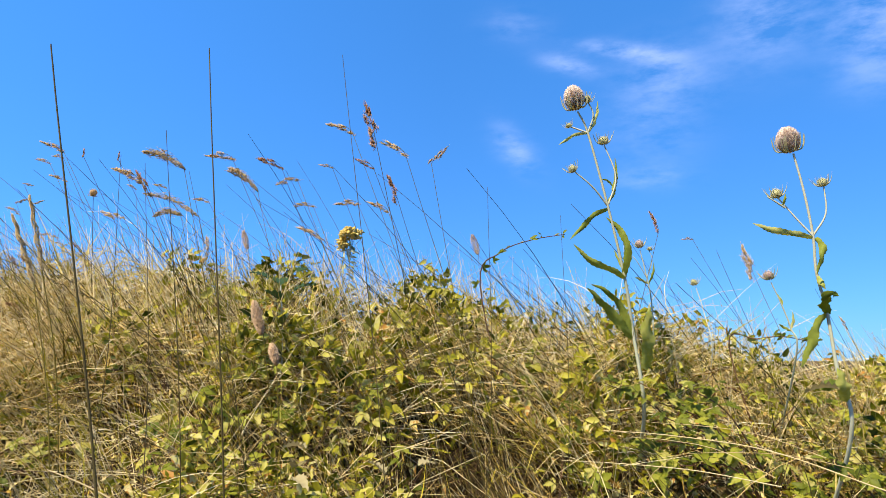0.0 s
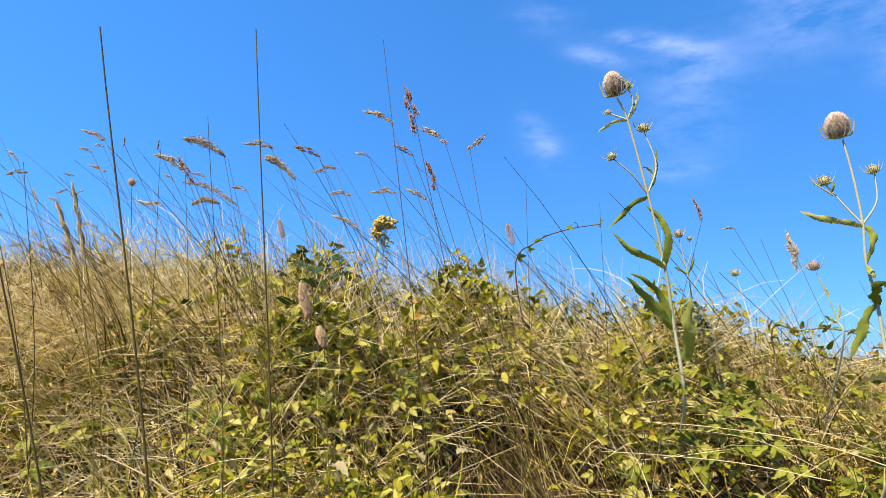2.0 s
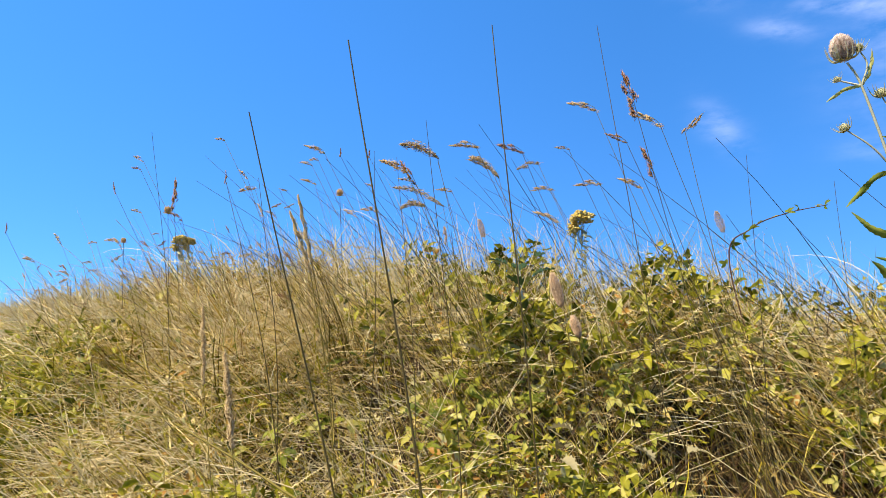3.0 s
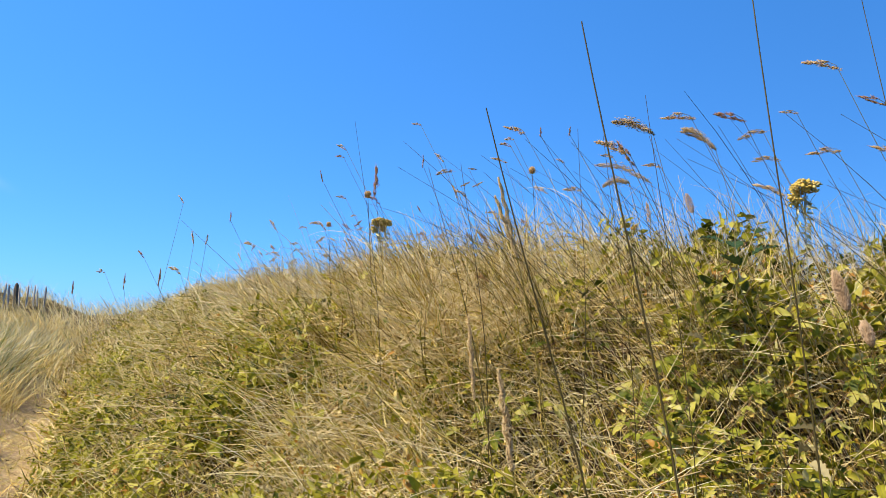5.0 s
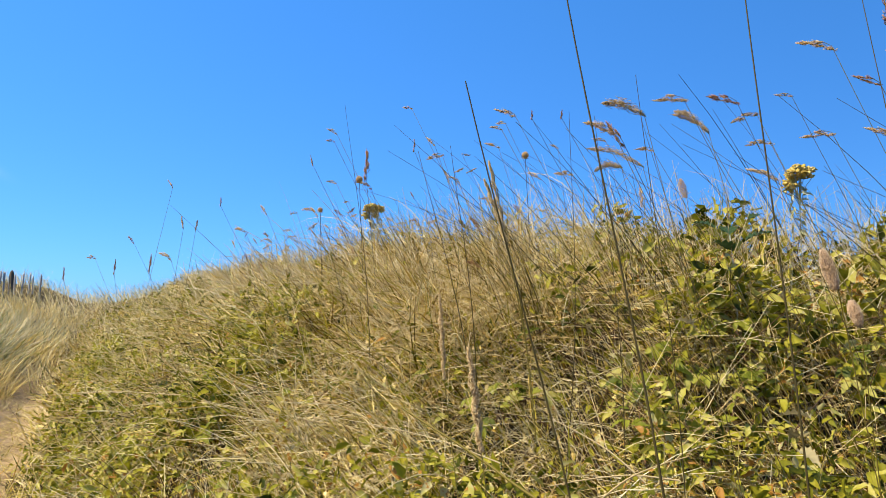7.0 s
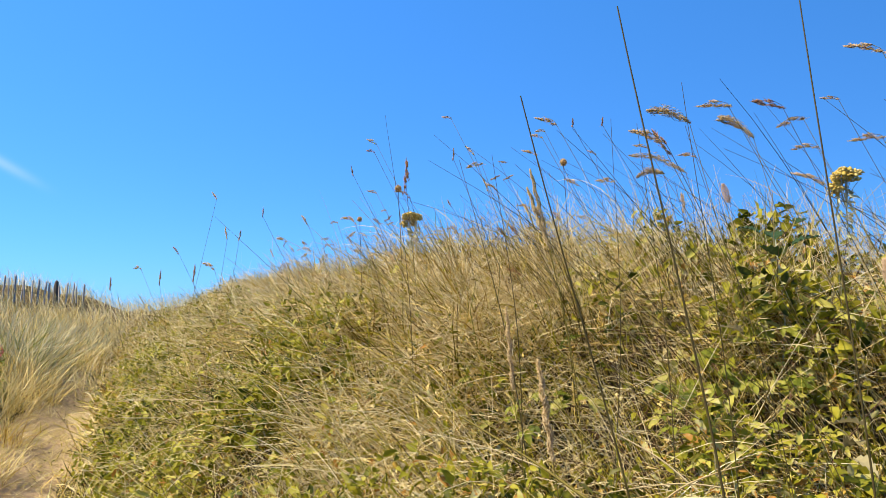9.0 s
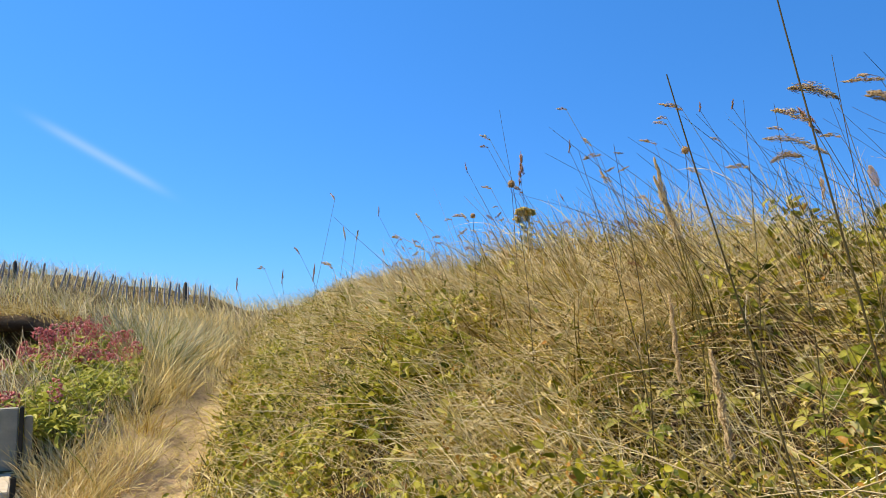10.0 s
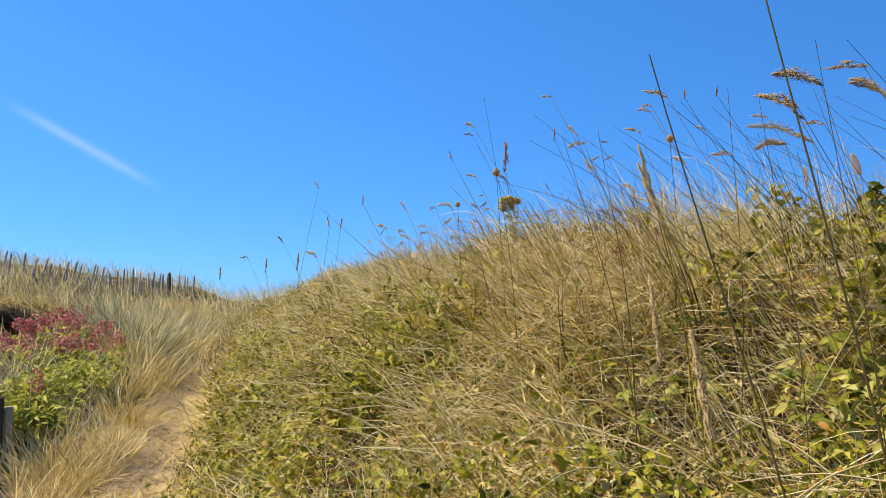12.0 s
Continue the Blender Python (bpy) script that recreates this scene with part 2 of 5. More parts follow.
def part(name, VF, material, parent, label=""):
    """One mesh under a thing or a part, in the parent's own coordinates."""
    ob = new(name, VF if isinstance(VF, bpy.types.Mesh) else mesh_of(name, VF[0], VF[1], material))
    ob.parent = parent
    return tagged(ob, label) if label else ob


def join(items):
    V, F, n = [], {}, 0
    for v, fs in items:
        for f in (fs if isinstance(fs, list) else [fs]):
            f = np.asarray(f)
            F.setdefault(f.shape[1], []).append(f + n)
        V.append(np.asarray(v, float))
        n += len(v)
    return np.concatenate(V), [np.concatenate(f) for f in F.values()]


def smooth_path(points, per=6):
    """A Catmull-Rom curve through a few points."""
    p = [Vector(q) for q in points]
    p = [p[0] * 2 - p[1]] + p + [p[-1] * 2 - p[-2]]
    out = []
    for i in range(1, len(p) - 2):
        for k in range(per):
            t = k / per
            out.append(0.5 * (2 * p[i] + (p[i + 1] - p[i - 1]) * t + (2 * p[i - 1] - 5 * p[i] + 4 * p[i + 1] - p[i + 2]) * t * t
                              + (3 * p[i] - p[i - 1] - 3 * p[i + 1] + p[i + 2]) * t ** 3))
    out.append(p[-2])
    return np.array([tuple(q) for q in out])


def tube(path, r0, r1, sides=6):
    """A tapering round stem along a path."""
    path = np.asarray(path, float)
    n = len(path)
    d = np.gradient(path, axis=0)
    d /= np.linalg.norm(d, axis=1)[:, None] + 1e-12
    ref = np.array((0.31, 0.9, 0.17))
    a = np.cross(d, ref)
    a /= np.linalg.norm(a, axis=1)[:, None] + 1e-12
    b = np.cross(d, a)
    r = np.linspace(r0, r1, n)[:, None, None]
    ang = np.linspace(0, 2 * np.pi, sides, endpoint=False)
    V = path[:, None] + r * (a[:, None] * np.cos(ang)[None, :, None] + b[:, None] * np.sin(ang)[None, :, None])
    i = np.arange(n - 1)[:, None] * sides
    k = np.arange(sides)[None]
    k2 = (k + 1) % sides
    F = np.stack([i + k, i + k2, i + sides + k2, i + sides + k], -1).reshape(-1, 4)
    return V.reshape(-1, 3), F


def blades(base, heading, lean, bend, length, width, twist, segs=4, sway=None):
    """Many thin ribbons: each starts at base, leans by lean from upright towards heading and bends on along its length."""
    N = len(base)
    P = [np.asarray(base, float)]
    h = np.stack([np.cos(heading), np.sin(heading), np.zeros(N)], 1)
    up = np.array((0, 0, 1.0))
    dirs = []
    for k in range(segs):
        a = lean + bend * (k + 0.5) / segs
        d = np.sin(a)[:, None] * h + np.cos(a)[:, None] * up
        dirs.append(d)
        P.append(P[-1] + d * (length / segs)[:, None])
    dirs.append(dirs[-1])
    side0 = np.stack([-np.sin(heading), np.cos(heading), np.zeros(N)], 1)
    V = np.empty((N, segs + 1, 2, 3))
    for k in range(segs + 1):
        nrm = np.cross(side0, dirs[k])
        s = side0 * np.cos(twist)[:, None] + nrm * np.sin(twist)[:, None]
        w = width * (1 - 0.85 * (k / segs) ** 1.6) * 0.5
        V[:, k, 0] = P[k] - s * w[:, None]
        V[:, k, 1] = P[k] + s * w[:, None]
    i = np.arange(N)[:, None] * (2 * (segs + 1)) + 2 * np.arange(segs)[None]
    F = np.stack([i, i + 1, i + 3, i + 2], -1).reshape(-1, 4)
    return V.reshape(-1, 3), F, P


def stems(base, heading, lean, bend, length, r, segs=4):
    """Many thin three-sided stems."""
    N = len(base)
    P = [np.asarray(base, float)]
    h = np.stack([np.cos(heading), np.sin(heading), np.zeros(N)], 1)
    side = np.stack([-np.sin(heading), np.cos(heading), np.zeros(N)], 1)
    up = np.array((0, 0, 1.0))
    D = []
    for k in range(segs):
        a = lean + bend * (k + 0.5) / segs
        D.append(np.sin(a)[:, None] * h + np.cos(a)[:, None] * up)
        P.append(P[-1] + D[-1] * (length / segs)[:, None])
    D.append(D[-1])
    V = np.empty((N, segs + 1, 3, 3))
    for k in range(segs + 1):
        nrm = np.cross(side, D[k])
        rr = (r * (1 - 0.6 * k / segs))[:, None]
        for j in range(3):
            t = 2 * np.pi * j / 3
            V[:, k, j] = P[k] + rr * (side * np.cos(t) + nrm * np.sin(t))
    i = np.arange(N)[:, None, None] * (3 * (segs + 1)) + 3 * np.arange(segs)[None, :, None]
    j = np.arange(3)[None, None]
    j2 = (j + 1) % 3
    F = np.stack([i + j, i + j2, i + 3 + j2, i + 3 + j], -1).reshape(-1, 4)
    return V.reshape(-1, 3), F, P


def frames_of(direction, roll):
    """Rotation matrices whose third axis follows direction."""
    d = direction / (np.linalg.norm(direction, axis=1)[:, None] + 1e-12)
    ref = np.where(np.abs(d[:, 2:3]) > 0.95, np.array((1.0, 0, 0)), np.array((0, 0, 1.0)))
    a = np.cross(ref, d)
    a /= np.linalg.norm(a, axis=1)[:, None] + 1e-12
    b = np.cross(d, a)
    c, s = np.cos(roll)[:, None], np.sin(roll)[:, None]
    return np.stack([a * c + b * s, b * c - a * s, d], 2)


def scatter(tv, tf, rot, pos, size):
    """Copies of one small form, each turned, sized and placed, joined into one mesh."""
    tv = np.asarray(tv, float)
    V = np.einsum("nij,vj->nvi", rot, tv) * np.asarray(size)[:, None, None] + pos[:, None]
    off = np.arange(len(pos))[:, None, None] * len(tv)
    return V.reshape(-1, 3), [(np.asarray(f)[None] + off).reshape(-1, np.asarray(f).shape[1]) for f in (tf if isinstance(tf, list) else [tf])]


# ---- lie of the land ----


def ss(a, b, t):
    t = np.clip((t - a) / (b - a), 0, 1)
    return t * t * (3 - 2 * t)


def bulge(x):
    """How far the foot of the bank swells out towards the path."""
    return 0.32 * np.exp(-((x + 1.35) / 0.8) ** 2)


def wide(x):
    """From the foot of the bank to its crest."""
    return 1.55 + bulge(x)


def foot_of(x):
    a, b = 0.95, -0.49 - 0.695 * x
    return 0.5 * (a + b + np.sqrt((a - b) ** 2 + 0.12)) - bulge(x)


def lumps(x, y):
    return (0.045 * np.sin(2.9 * x + 1.3 * np.sin(2.1 * y)) * np.cos(2.6 * y + 0.7 * x)
            + 0.025 * np.sin(6.3 * x + 2.0 * y + 1.0) * np.cos(5.1 * y - 1.9 * x))


def along_path(x, y):
    return -0.82 * x + 0.57 * y


def left_of_path(x, y):
    return -(0.57 * x + 0.82 * y + 0.4)


def hollow(x, y):
    """The dark open hollow low on the near bank."""
    return np.exp(-((x - 0.13) / 0.23) ** 2 - ((y - 1.96) / 0.27) ** 2)


def height(x, y):
    """Height of the bare ground."""
    x, y = np.asarray(x, float), np.asarray(y, float)
    L, lat = along_path(x, y), left_of_path(x, y)
    zp = 0.15 + 0.1 * np.clip(L - 3.5, 0, 9.5) + 0.05 * np.clip(L - 8, 0, 5) - 0.12 * np.clip(L - 13.5, 0, 30)
    yf = foot_of(x)
    zc = 1.36 - 0.40 * ss(-0.6, 1.7, x) - 0.06 * ss(-1.5, -4.0, x) + 0.03 * np.clip(-x - 4, 0, 8)
    p = np.clip((y - yf) / wide(x), 0, 1)
    z = zp + np.maximum(zc - zp, 0.1) * (0.55 * p + 0.45 * p * p * (3 - 2 * p))
    z = z - 0.11 * np.clip(y - yf - wide(x) - 0.2, 0, 14)
    d = np.clip(lat - 0.35, 0, 40)
    hill = 0.68 * (1 - np.exp(-d / 1.3)) * ss(4.2, 4.9, L)
    scarp = -0.85 * ss(5.6, 7.4, L) * ss(1.6, 2.2, lat) * (1 - ss(8.1, 8.4, L))
    z = z + hill + scarp
    z = z - 0.34 * hollow(x, y)
    u, v = -0.91 * (x + 10.6) + 0.41 * (y - 4.7), 0.41 * (x + 10.6) + 0.91 * (y - 4.7)
    z = z - 0.27 * np.exp(-(u / 2.3) ** 2 - (v / 1.25) ** 2)
    far = np.hypot(x + 4, y - 3)
    z = z + lumps(x, y) * ss(0.1, 0.6, np.abs(lat)) * (1 - ss(10, 16, far))
    return z * (1 - ss(16, 60, far)) - 9.0 * ss(16, 60, far)


def h1(x, y):
    return float(height(x, y))


gx = np.concatenate([-18 - np.geomspace(0.3, 3000, 26)[::-1], np.arange(-18, 6, 0.12), 6 + np.geomspace(0.2, 3000, 28)])
gy = np.concatenate([-4 - np.geomspace(0.3, 3000, 26)[::-1], np.arange(-4, 11, 0.12), 11 + np.geomspace(0.2, 3000, 28)])
GX, GY = np.meshgrid(gx, gy)
nx, ny = len(gx), len(gy)
i = (np.arange(ny - 1)[:, None] * nx + np.arange(nx - 1)[None])
tagged(new("ground", mesh_of("ground", np.stack([GX, GY, height(GX, GY)], -1).reshape(-1, 3),
       np.stack([i, i + 1, i + nx + 1, i + nx], -1).reshape(-1, 4), M_SOIL)),
       "dune bank of brown litter-covered soil", "ground", kind="structure")

# trodden sandy path at the foot of the bank
pl = np.arange(-9.0, 8.4, 0.08)
wv = np.linspace(-1, 1, 9)
PV = []
for a in pl:
    half = 0.25 + 0.06 * math.sin(2.3 * a) + 0.035 * math.sin(5.9 * a + 1) - 0.012 * max(0, a - 6)
    mid = 0.40 + 0.04 * math.sin(0.9 * a + 0.5)
    for w in wv:
        lat = mid - w * half + 0.5 * max(0.0, -w) * float(ss(6.4, 5.2, a) * ss(2.5, 3.6, a))
        x, y = -0.82 * a - 0.57 * (lat + 0.4), 0.57 * a - 0.82 * (lat + 0.4)
        PV.append((x, y, h1(x, y) + 0.022 * (1 - abs(w) ** 3) - 0.008 + 0.006 * math.sin(17 * x) * math.sin(13 * y)))
i = np.arange(len(pl) - 1)[:, None] * 9 + np.arange(8)[None]
tagged(new("sand_path", mesh_of("sand_path", PV, np.stack([i, i + 9, i + 10, i + 1], -1).reshape(-1, 4), M_SAND)),
       "narrow trodden path of dry pale sand", "path", kind="structure")

# ---- grass of the bank ----


def patches(x, y, s, o):
    """Smooth irregular noise from 0 to 1, with patches about 1 / s metres across."""
    x, y = np.asarray(x, float) * s + 17.3 * o, np.asarray(y, float) * s - 9.1 * o
    i, j = np.floor(x), np.floor(y)
    u, v = x - i, y - j
    u, v = u * u * (3 - 2 * u), v * v * (3 - 2 * v)

    def corner(a, b):
        q = np.sin(a * 127.1 + b * 311.7 + o * 74.7) * 43758.5453
        return q - np.floor(q)

    return (corner(i, j) * (1 - u) + corner(i + 1, j) * u) * (1 - v) + (corner(i, j + 1) * (1 - u) + corner(i + 1, j + 1) * u) * v


def clumps(x, y):
    """The uneven tufts of the mat: low in the holes between them, high on their tops."""
    return 0.66 * patches(x, y, 4.3, 1) + 0.34 * patches(x, y, 10.0, 2)


def cover_of(x, y):
    return 0.03 + 0.31 * clumps(x, y)


def foot_edge(x, y):
    """The leafy strip along the foot of the bank."""
    return ss(1.0, 0.35, y - foot_of(x)) * ss(-1.0, -1.8, x)


def bramble_share(x, y):
    """How much of the cover is bramble: most on the near end of the bank, patches further on and along the path."""
    right = ss(-1.1, -0.35, x + 0.25 * np.sin(3 * y)) * np.maximum(0.72 + 0.28 * patches(x, y, 3.2, 9), ss(0.2, 0.6, x))
    strawy = ss(0.6, 0.95, (y - foot_of(x)) / wide(x)) * ss(-0.9, -1.5, x)
    patch = ss(0.37, 0.53, 0.7 * patches(x, y, 1.9, 4) + 0.3 * patches(x, y, 5.0, 5)) * 0.95 * (1 - 0.85 * strawy)
    edge = foot_edge(x, y) * 0.9
    leafy = deep_foot(x, y) * ss(0.40, 0.56, patches(x, y, 3.4, 7)) * 0.9
    return np.clip(np.maximum(np.maximum(np.maximum(right * 0.95, patch), edge), leafy), 0.36 - 0.22 * strawy, 1)


def deep_foot(x, y):
    """The shaggy, open lower part of the near bank."""
    return ss(0.78, 0.34, (y - foot_of(x)) / wide(x)) * ss(-2.1, -1.3, x)


def gaps(x, y):
    """Small openings in the mat."""
    return ss(0.51, 0.36, clumps(x, y))


def places(n, lo=-0.1, hi=1.45, x0=-8.5, x1=4.2, near=2.2, fall=1.2):
    """Places on the bank; lo and hi count from its foot (0) to its crest (1). Thinner far off."""
    out = []
    while sum(len(o) for o in out) < n:
        x = rng.uniform(x0, x1, n)
        y = foot_of(x) + wide(x) * rng.uniform(lo, hi, n) + rng.normal(0, 0.07, n)
        keep = rng.random(n) < np.minimum(1, (near / np.hypot(x, y)) ** fall) * ss(x1, x1 - min(1.3, 0.3 * (x1 - x0)), x)
        out.append(np.stack([x, y], 1)[keep])
    xy = np.concatenate(out)[:n]
    return xy[:, 0], xy[:, 1]


def on_ground(x, y, lift=0.0):
    return np.stack([x, y, height(x, y) + lift], 1)


def stuff(name, VF, material, label, category):
    return tagged(new(name, mesh_of(name, VF[0], VF[1], material)), label, category, kind="stuff")


def mat_grass(n, share, length, width, lift, wind=math.pi, lean=(0.45, 1.45), bend=(0.6, 0.9), segs=3, thin=0.82, **kw):
    x, y = places(n, **kw)
    k = rng.random(n) < share(x, y) * (1 - thin * deep_foot(x, y)) * (1 - np.minimum(0.96, 1.5 * hollow(x, y))) * (1 - 0.93 * gaps(x, y)) * (1 - 0.5 * foot_edge(x, y))
    x, y = x[k], y[k]
    m = len(x)
    swirl = 1.1 * np.sin(1.9 * x + 2.3 * y) + 0.7 * np.sin(4.1 * y - 3.3 * x)
    cover = cover_of(x, y)
    return blades(on_ground(x, y, lift * cover * rng.random(m) ** 0.7), wind + swirl + rng.normal(0, 1.3, m), rng.uniform(*lean, m),
                  rng.normal(*bend, m), rng.uniform(*length, m), rng.uniform(*width, m) * np.clip(np.hypot(x, y) / 2.2, 0.9, 2.7), rng.uniform(0, np.pi, m), segs)[:2]


stuff("dry_grass", mat_grass(66000, lambda x, y: 1.0 - 0.16 * bramble_share(x, y), (0.08, 0.30), (0.0025, 0.0055), 1.0), M_STRAW,
      "matted dry straw-coloured grass bent by the wind", "grass")
stuff("olive_grass", mat_grass(44000, lambda x, y: 1.0 - 0.5 * bramble_share(x, y), (0.08, 0.30), (0.0025, 0.006), 0.9), M_OLIVE,
      "olive-brown half-dry grass leaning over the bank", "grass")
stuff("green_grass", mat_grass(14000, lambda x, y: 0.35 + 0.4 * bramble_share(x, y), (0.15, 0.36), (0.0025, 0.005), 0.9), M_GREEN,
      "fresh green grass blades among the straw", "grass")
stuff("straw_flecks", mat_grass(30000, lambda x, y: 1.0 - 0.12 * bramble_share(x, y), (0.05, 0.2), (0.0022, 0.0045), 1.25, lean=(0.5, 1.7)), M_PALE,
      "bleached broken straws lying on top of the mat", "straw")
stuff("broad_straw", mat_grass(6500, lambda x, y: 0.9 + 0 * x, (0.18, 0.5), (0.0016, 0.003), 1.2, lean=(0.1, 1.1), bend=(1.1, 0.5), segs=6, fall=1.5, hi=1.05), M_CREAM,
      "long bleached straw stalks arching over the mat", "straw")


def upright(n, length, r, lo, hi, lean, material, name, label, **kw):
    x, y = places(n, lo=lo, hi=hi, **kw)
    head = math.pi + rng.normal(0, 0.8, n)
    V, F, P = stems(on_ground(x, y), head, np.abs(rng.normal(lean, 0.16, n)), rng.uniform(0.0, 0.45, n), rng.uniform(*length, n), rng.uniform(*r, n))
    stuff(name, (V, F), material, label, "grass stems")
    return P


upright(1700, (0.26, 0.5), (0.0008, 0.0014), 0.0, 1.2, 0.5, M_STRAW, "straw_stems", "thin dry upright grass stems leaning in the wind")
upright(1000, (0.30, 0.6), (0.0008, 0.0015), 0.0, 0.85, 0.62, M_OLIVE, "leaning_stems", "olive-brown grass stems slanting over the bramble", x0=-1.7, x1=0.5)
upright(800, (0.25, 0.5), (0.0007, 0.0013), 0.0, 0.85, 0.6, M_CREAM, "pale_leaning_stems", "bleached grass stems slanting over the bramble", x0=-1.8, x1=0.6)
crest_tips = upright(6000, (0.18, 0.50), (0.0009, 0.0016), 0.72, 1.5, 0.30, M_CREAM, "crest_grass", "fine pale grass stems standing along the crest")

upright(2600, (0.14, 0.42), (0.0016, 0.0030), 0.7, 1.35, 0.35, M_CREAM, "far_crest_grass", "bleached grass stems along the far crest", x0=-8.5, x1=-2.2, near=5.0)
upright(330, (0.16, 0.40), (0.0012, 0.0022), 0.8, 1.35, 0.40, M_DARKSTEM, "far_crest_stems", "dark thin grass stems along the far crest", x0=-8.5, x1=-2.2, near=5.0)


def sticks(n, material, name, label, length=(0.10, 0.34), r=(0.0007, 0.0012), bend=0.25, segs=2, clear=0.72, **kw):
    """Broken straws lying loose on the mat at every angle."""
    x, y = places(n, **kw)
    k = (hollow(x, y) < 0.3) & (rng.random(n) < (1 - clear * np.maximum(0, bramble_share(x, y) - 0.35) / 0.65) * (1 - 0.6 * deep_foot(x, y)) * (1 - 0.7 * gaps(x, y)))
    x, y = x[k], y[k]
    m = len(x)
    lift = cover_of(x, y) * rng.uniform(0.6, 1.2, m)
    V, F, _ = stems(on_ground(x, y, lift), rng.uniform(0, 6.28, m), np.clip(rng.normal(1.25, 0.35, m), 0.3, 1.9), rng.normal(bend, 0.25, m), rng.uniform(*length, m),
                    rng.uniform(*r, m) * np.clip(np.hypot(x, y) / 2.2, 0.9, 2.2), segs)
    stuff(name, (V, F), material, label, "straw")


sticks(15000, M_CREAM, "loose_straw", "loose cream-coloured broken straws on the mat", lo=0.05, hi=0.95, x0=-6.0, x1=1.2, near=2.2, fall=1.0)

sticks(1500, M_CREAM, "long_straw", "long cream grass stalks fallen across the mat", (0.25, 0.55), (0.0009, 0.0015), 0.5, 5, lo=0.1, hi=1.0, x0=-5.0, x1=1.4, near=2.6, fall=1.2)

sticks(8000, M_CREAM, "near_loose_straw", "cream straws lying over the bramble leaves", (0.12, 0.4), (0.0010, 0.0017), clear=0.0, lo=0.02, hi=0.9, x0=-1.9, x1=1.7, near=2.2, fall=1.0)
sticks(5500, M_CREAM, "far_loose_straw", "cream straws caught on the far end of the bank", clear=0.1, lo=0.05, hi=1.1, x0=-7.5, x1=-1.8, near=6.0, fall=1.0)


def stem_mesh(k):
    """One wiry stem a metre long, leaning and bowing towards -x."""
    lean, bow = 0.32 + 0.10 * k, 0.10 + 0.05 * (k % 3)
    t = np.linspace(0, 1, 7)
    p = np.stack([-lean * t - bow * t * t, 0.04 * np.sin(3 * t + k), t - 0.06 * t * t], 1)
    return mesh_of("wiry_grass", *tube(p, 0.0021, 0.0007, 4), M_DARKSTEM)


STEMS = [stem_mesh(k) for k in range(6)]
sx, sy = places(270, lo=0.5, hi=1.3, x0=-2.4, x1=2.2)
for k in range(270):
    ob = new("wiry_grass", STEMS[k % 6])
    ob.location = (sx[k], sy[k], h1(sx[k], sy[k]) - 0.01)
    ob.rotation_euler = (rng.normal(0, 0.1), rng.normal(-0.20, 0.13), rng.normal(0, 0.3))
    ob.scale = [rng.uniform(0.5, 0.88) * (0.62 if sx[k] < -1.1 else 1.0)] * 3
    tagged(ob, "thin dark wiry grass stem leaning with the wind", "grass stem", "wiry stems on the bank")

upright(1300, (0.2, 0.42), (0.0007, 0.0012), 0.7, 1.6, 0.35, M_PALE, "crest_straw", "short bleached straw stems along the low end of the bank", x0=0.9, x1=4.2)

# loose spikelets on the fine crest grass
SPV = np.array([(0, 0, -0.5), (0.16, 0, 0), (-0.08, 0.14, 0), (-0.08, -0.14, 0), (0, 0, 0.6)])
SPF = np.array([(0, 2, 1), (0, 3, 2), (0, 1, 3), (4, 1, 2), (4, 2, 3), (4, 3, 1)])
pick = rng.choice(6000, 2600, replace=False)
tip, before = crest_tips[-1][pick], crest_tips[-2][pick]
seeds, sdirs = [], []
for k in range(9):
    t = rng.uniform(0.1, 1.0, len(pick))[:, None]
    seeds.append(before + (tip - before) * t + rng.normal(0, 0.009, (len(pick), 3)))
    sdirs.append((tip - before) + rng.normal(0, 0.04, (len(pick), 3)))
seeds, sdirs = np.concatenate(seeds), np.concatenate(sdirs)
stuff("grass_spikelets", scatter(SPV, SPF, frames_of(sdirs, rng.uniform(0, 6, len(seeds))), seeds, rng.uniform(0.004, 0.0085, len(seeds))),
      M_FOG, "small pinkish-brown spikelets on fine crest grass", "seed heads")

# ---- brambles ----


def leaflet(teeth=3, fold=0.25, droop=0.4, width=0.33, jag=0.1):
    """A toothed, pleated oval leaflet of length 1 along y, folded along its midrib."""
    V, F, mid = [], [], []
    for k in range(2 * teeth + 1):
        t = k / (2 * teeth)
        V.append((0, t, -droop * t * t))
        mid.append(len(V) - 1)
    for sgn in (-1, 1):
        edge = [mid[0]]
        for k in range(1, 2 * teeth):
            t = k / (2 * teeth)
            tooth = k % 2
            w = width * math.sin(math.pi * min(1, t * 0.96 + 0.04) ** 0.78) ** 0.95 * (1 + jag if tooth else 1 - jag)
            V.append((sgn * w, t + (0.07 if tooth else 0.02), fold * w - droop * t * t + (0.05 if tooth else -0.03)))
            edge.append(len(V) - 1)
        edge.append(mid[-1])
        for k in range(2 * teeth):
            for q in ((mid[k], mid[k + 1], edge[k + 1]), (mid[k], edge[k + 1], edge[k])):
                if len(set(q)) == 3:
                    F.append(q if sgn < 0 else q[::-1])
    return np.array(V), np.array(F)


LV, LF = leaflet(2, jag=0.05, width=0.25, fold=0.4)
LVS, LFS = leaflet(1, jag=0.0)
LV2, LF2 = leaflet(5, jag=0.06, width=0.27, fold=0.3)


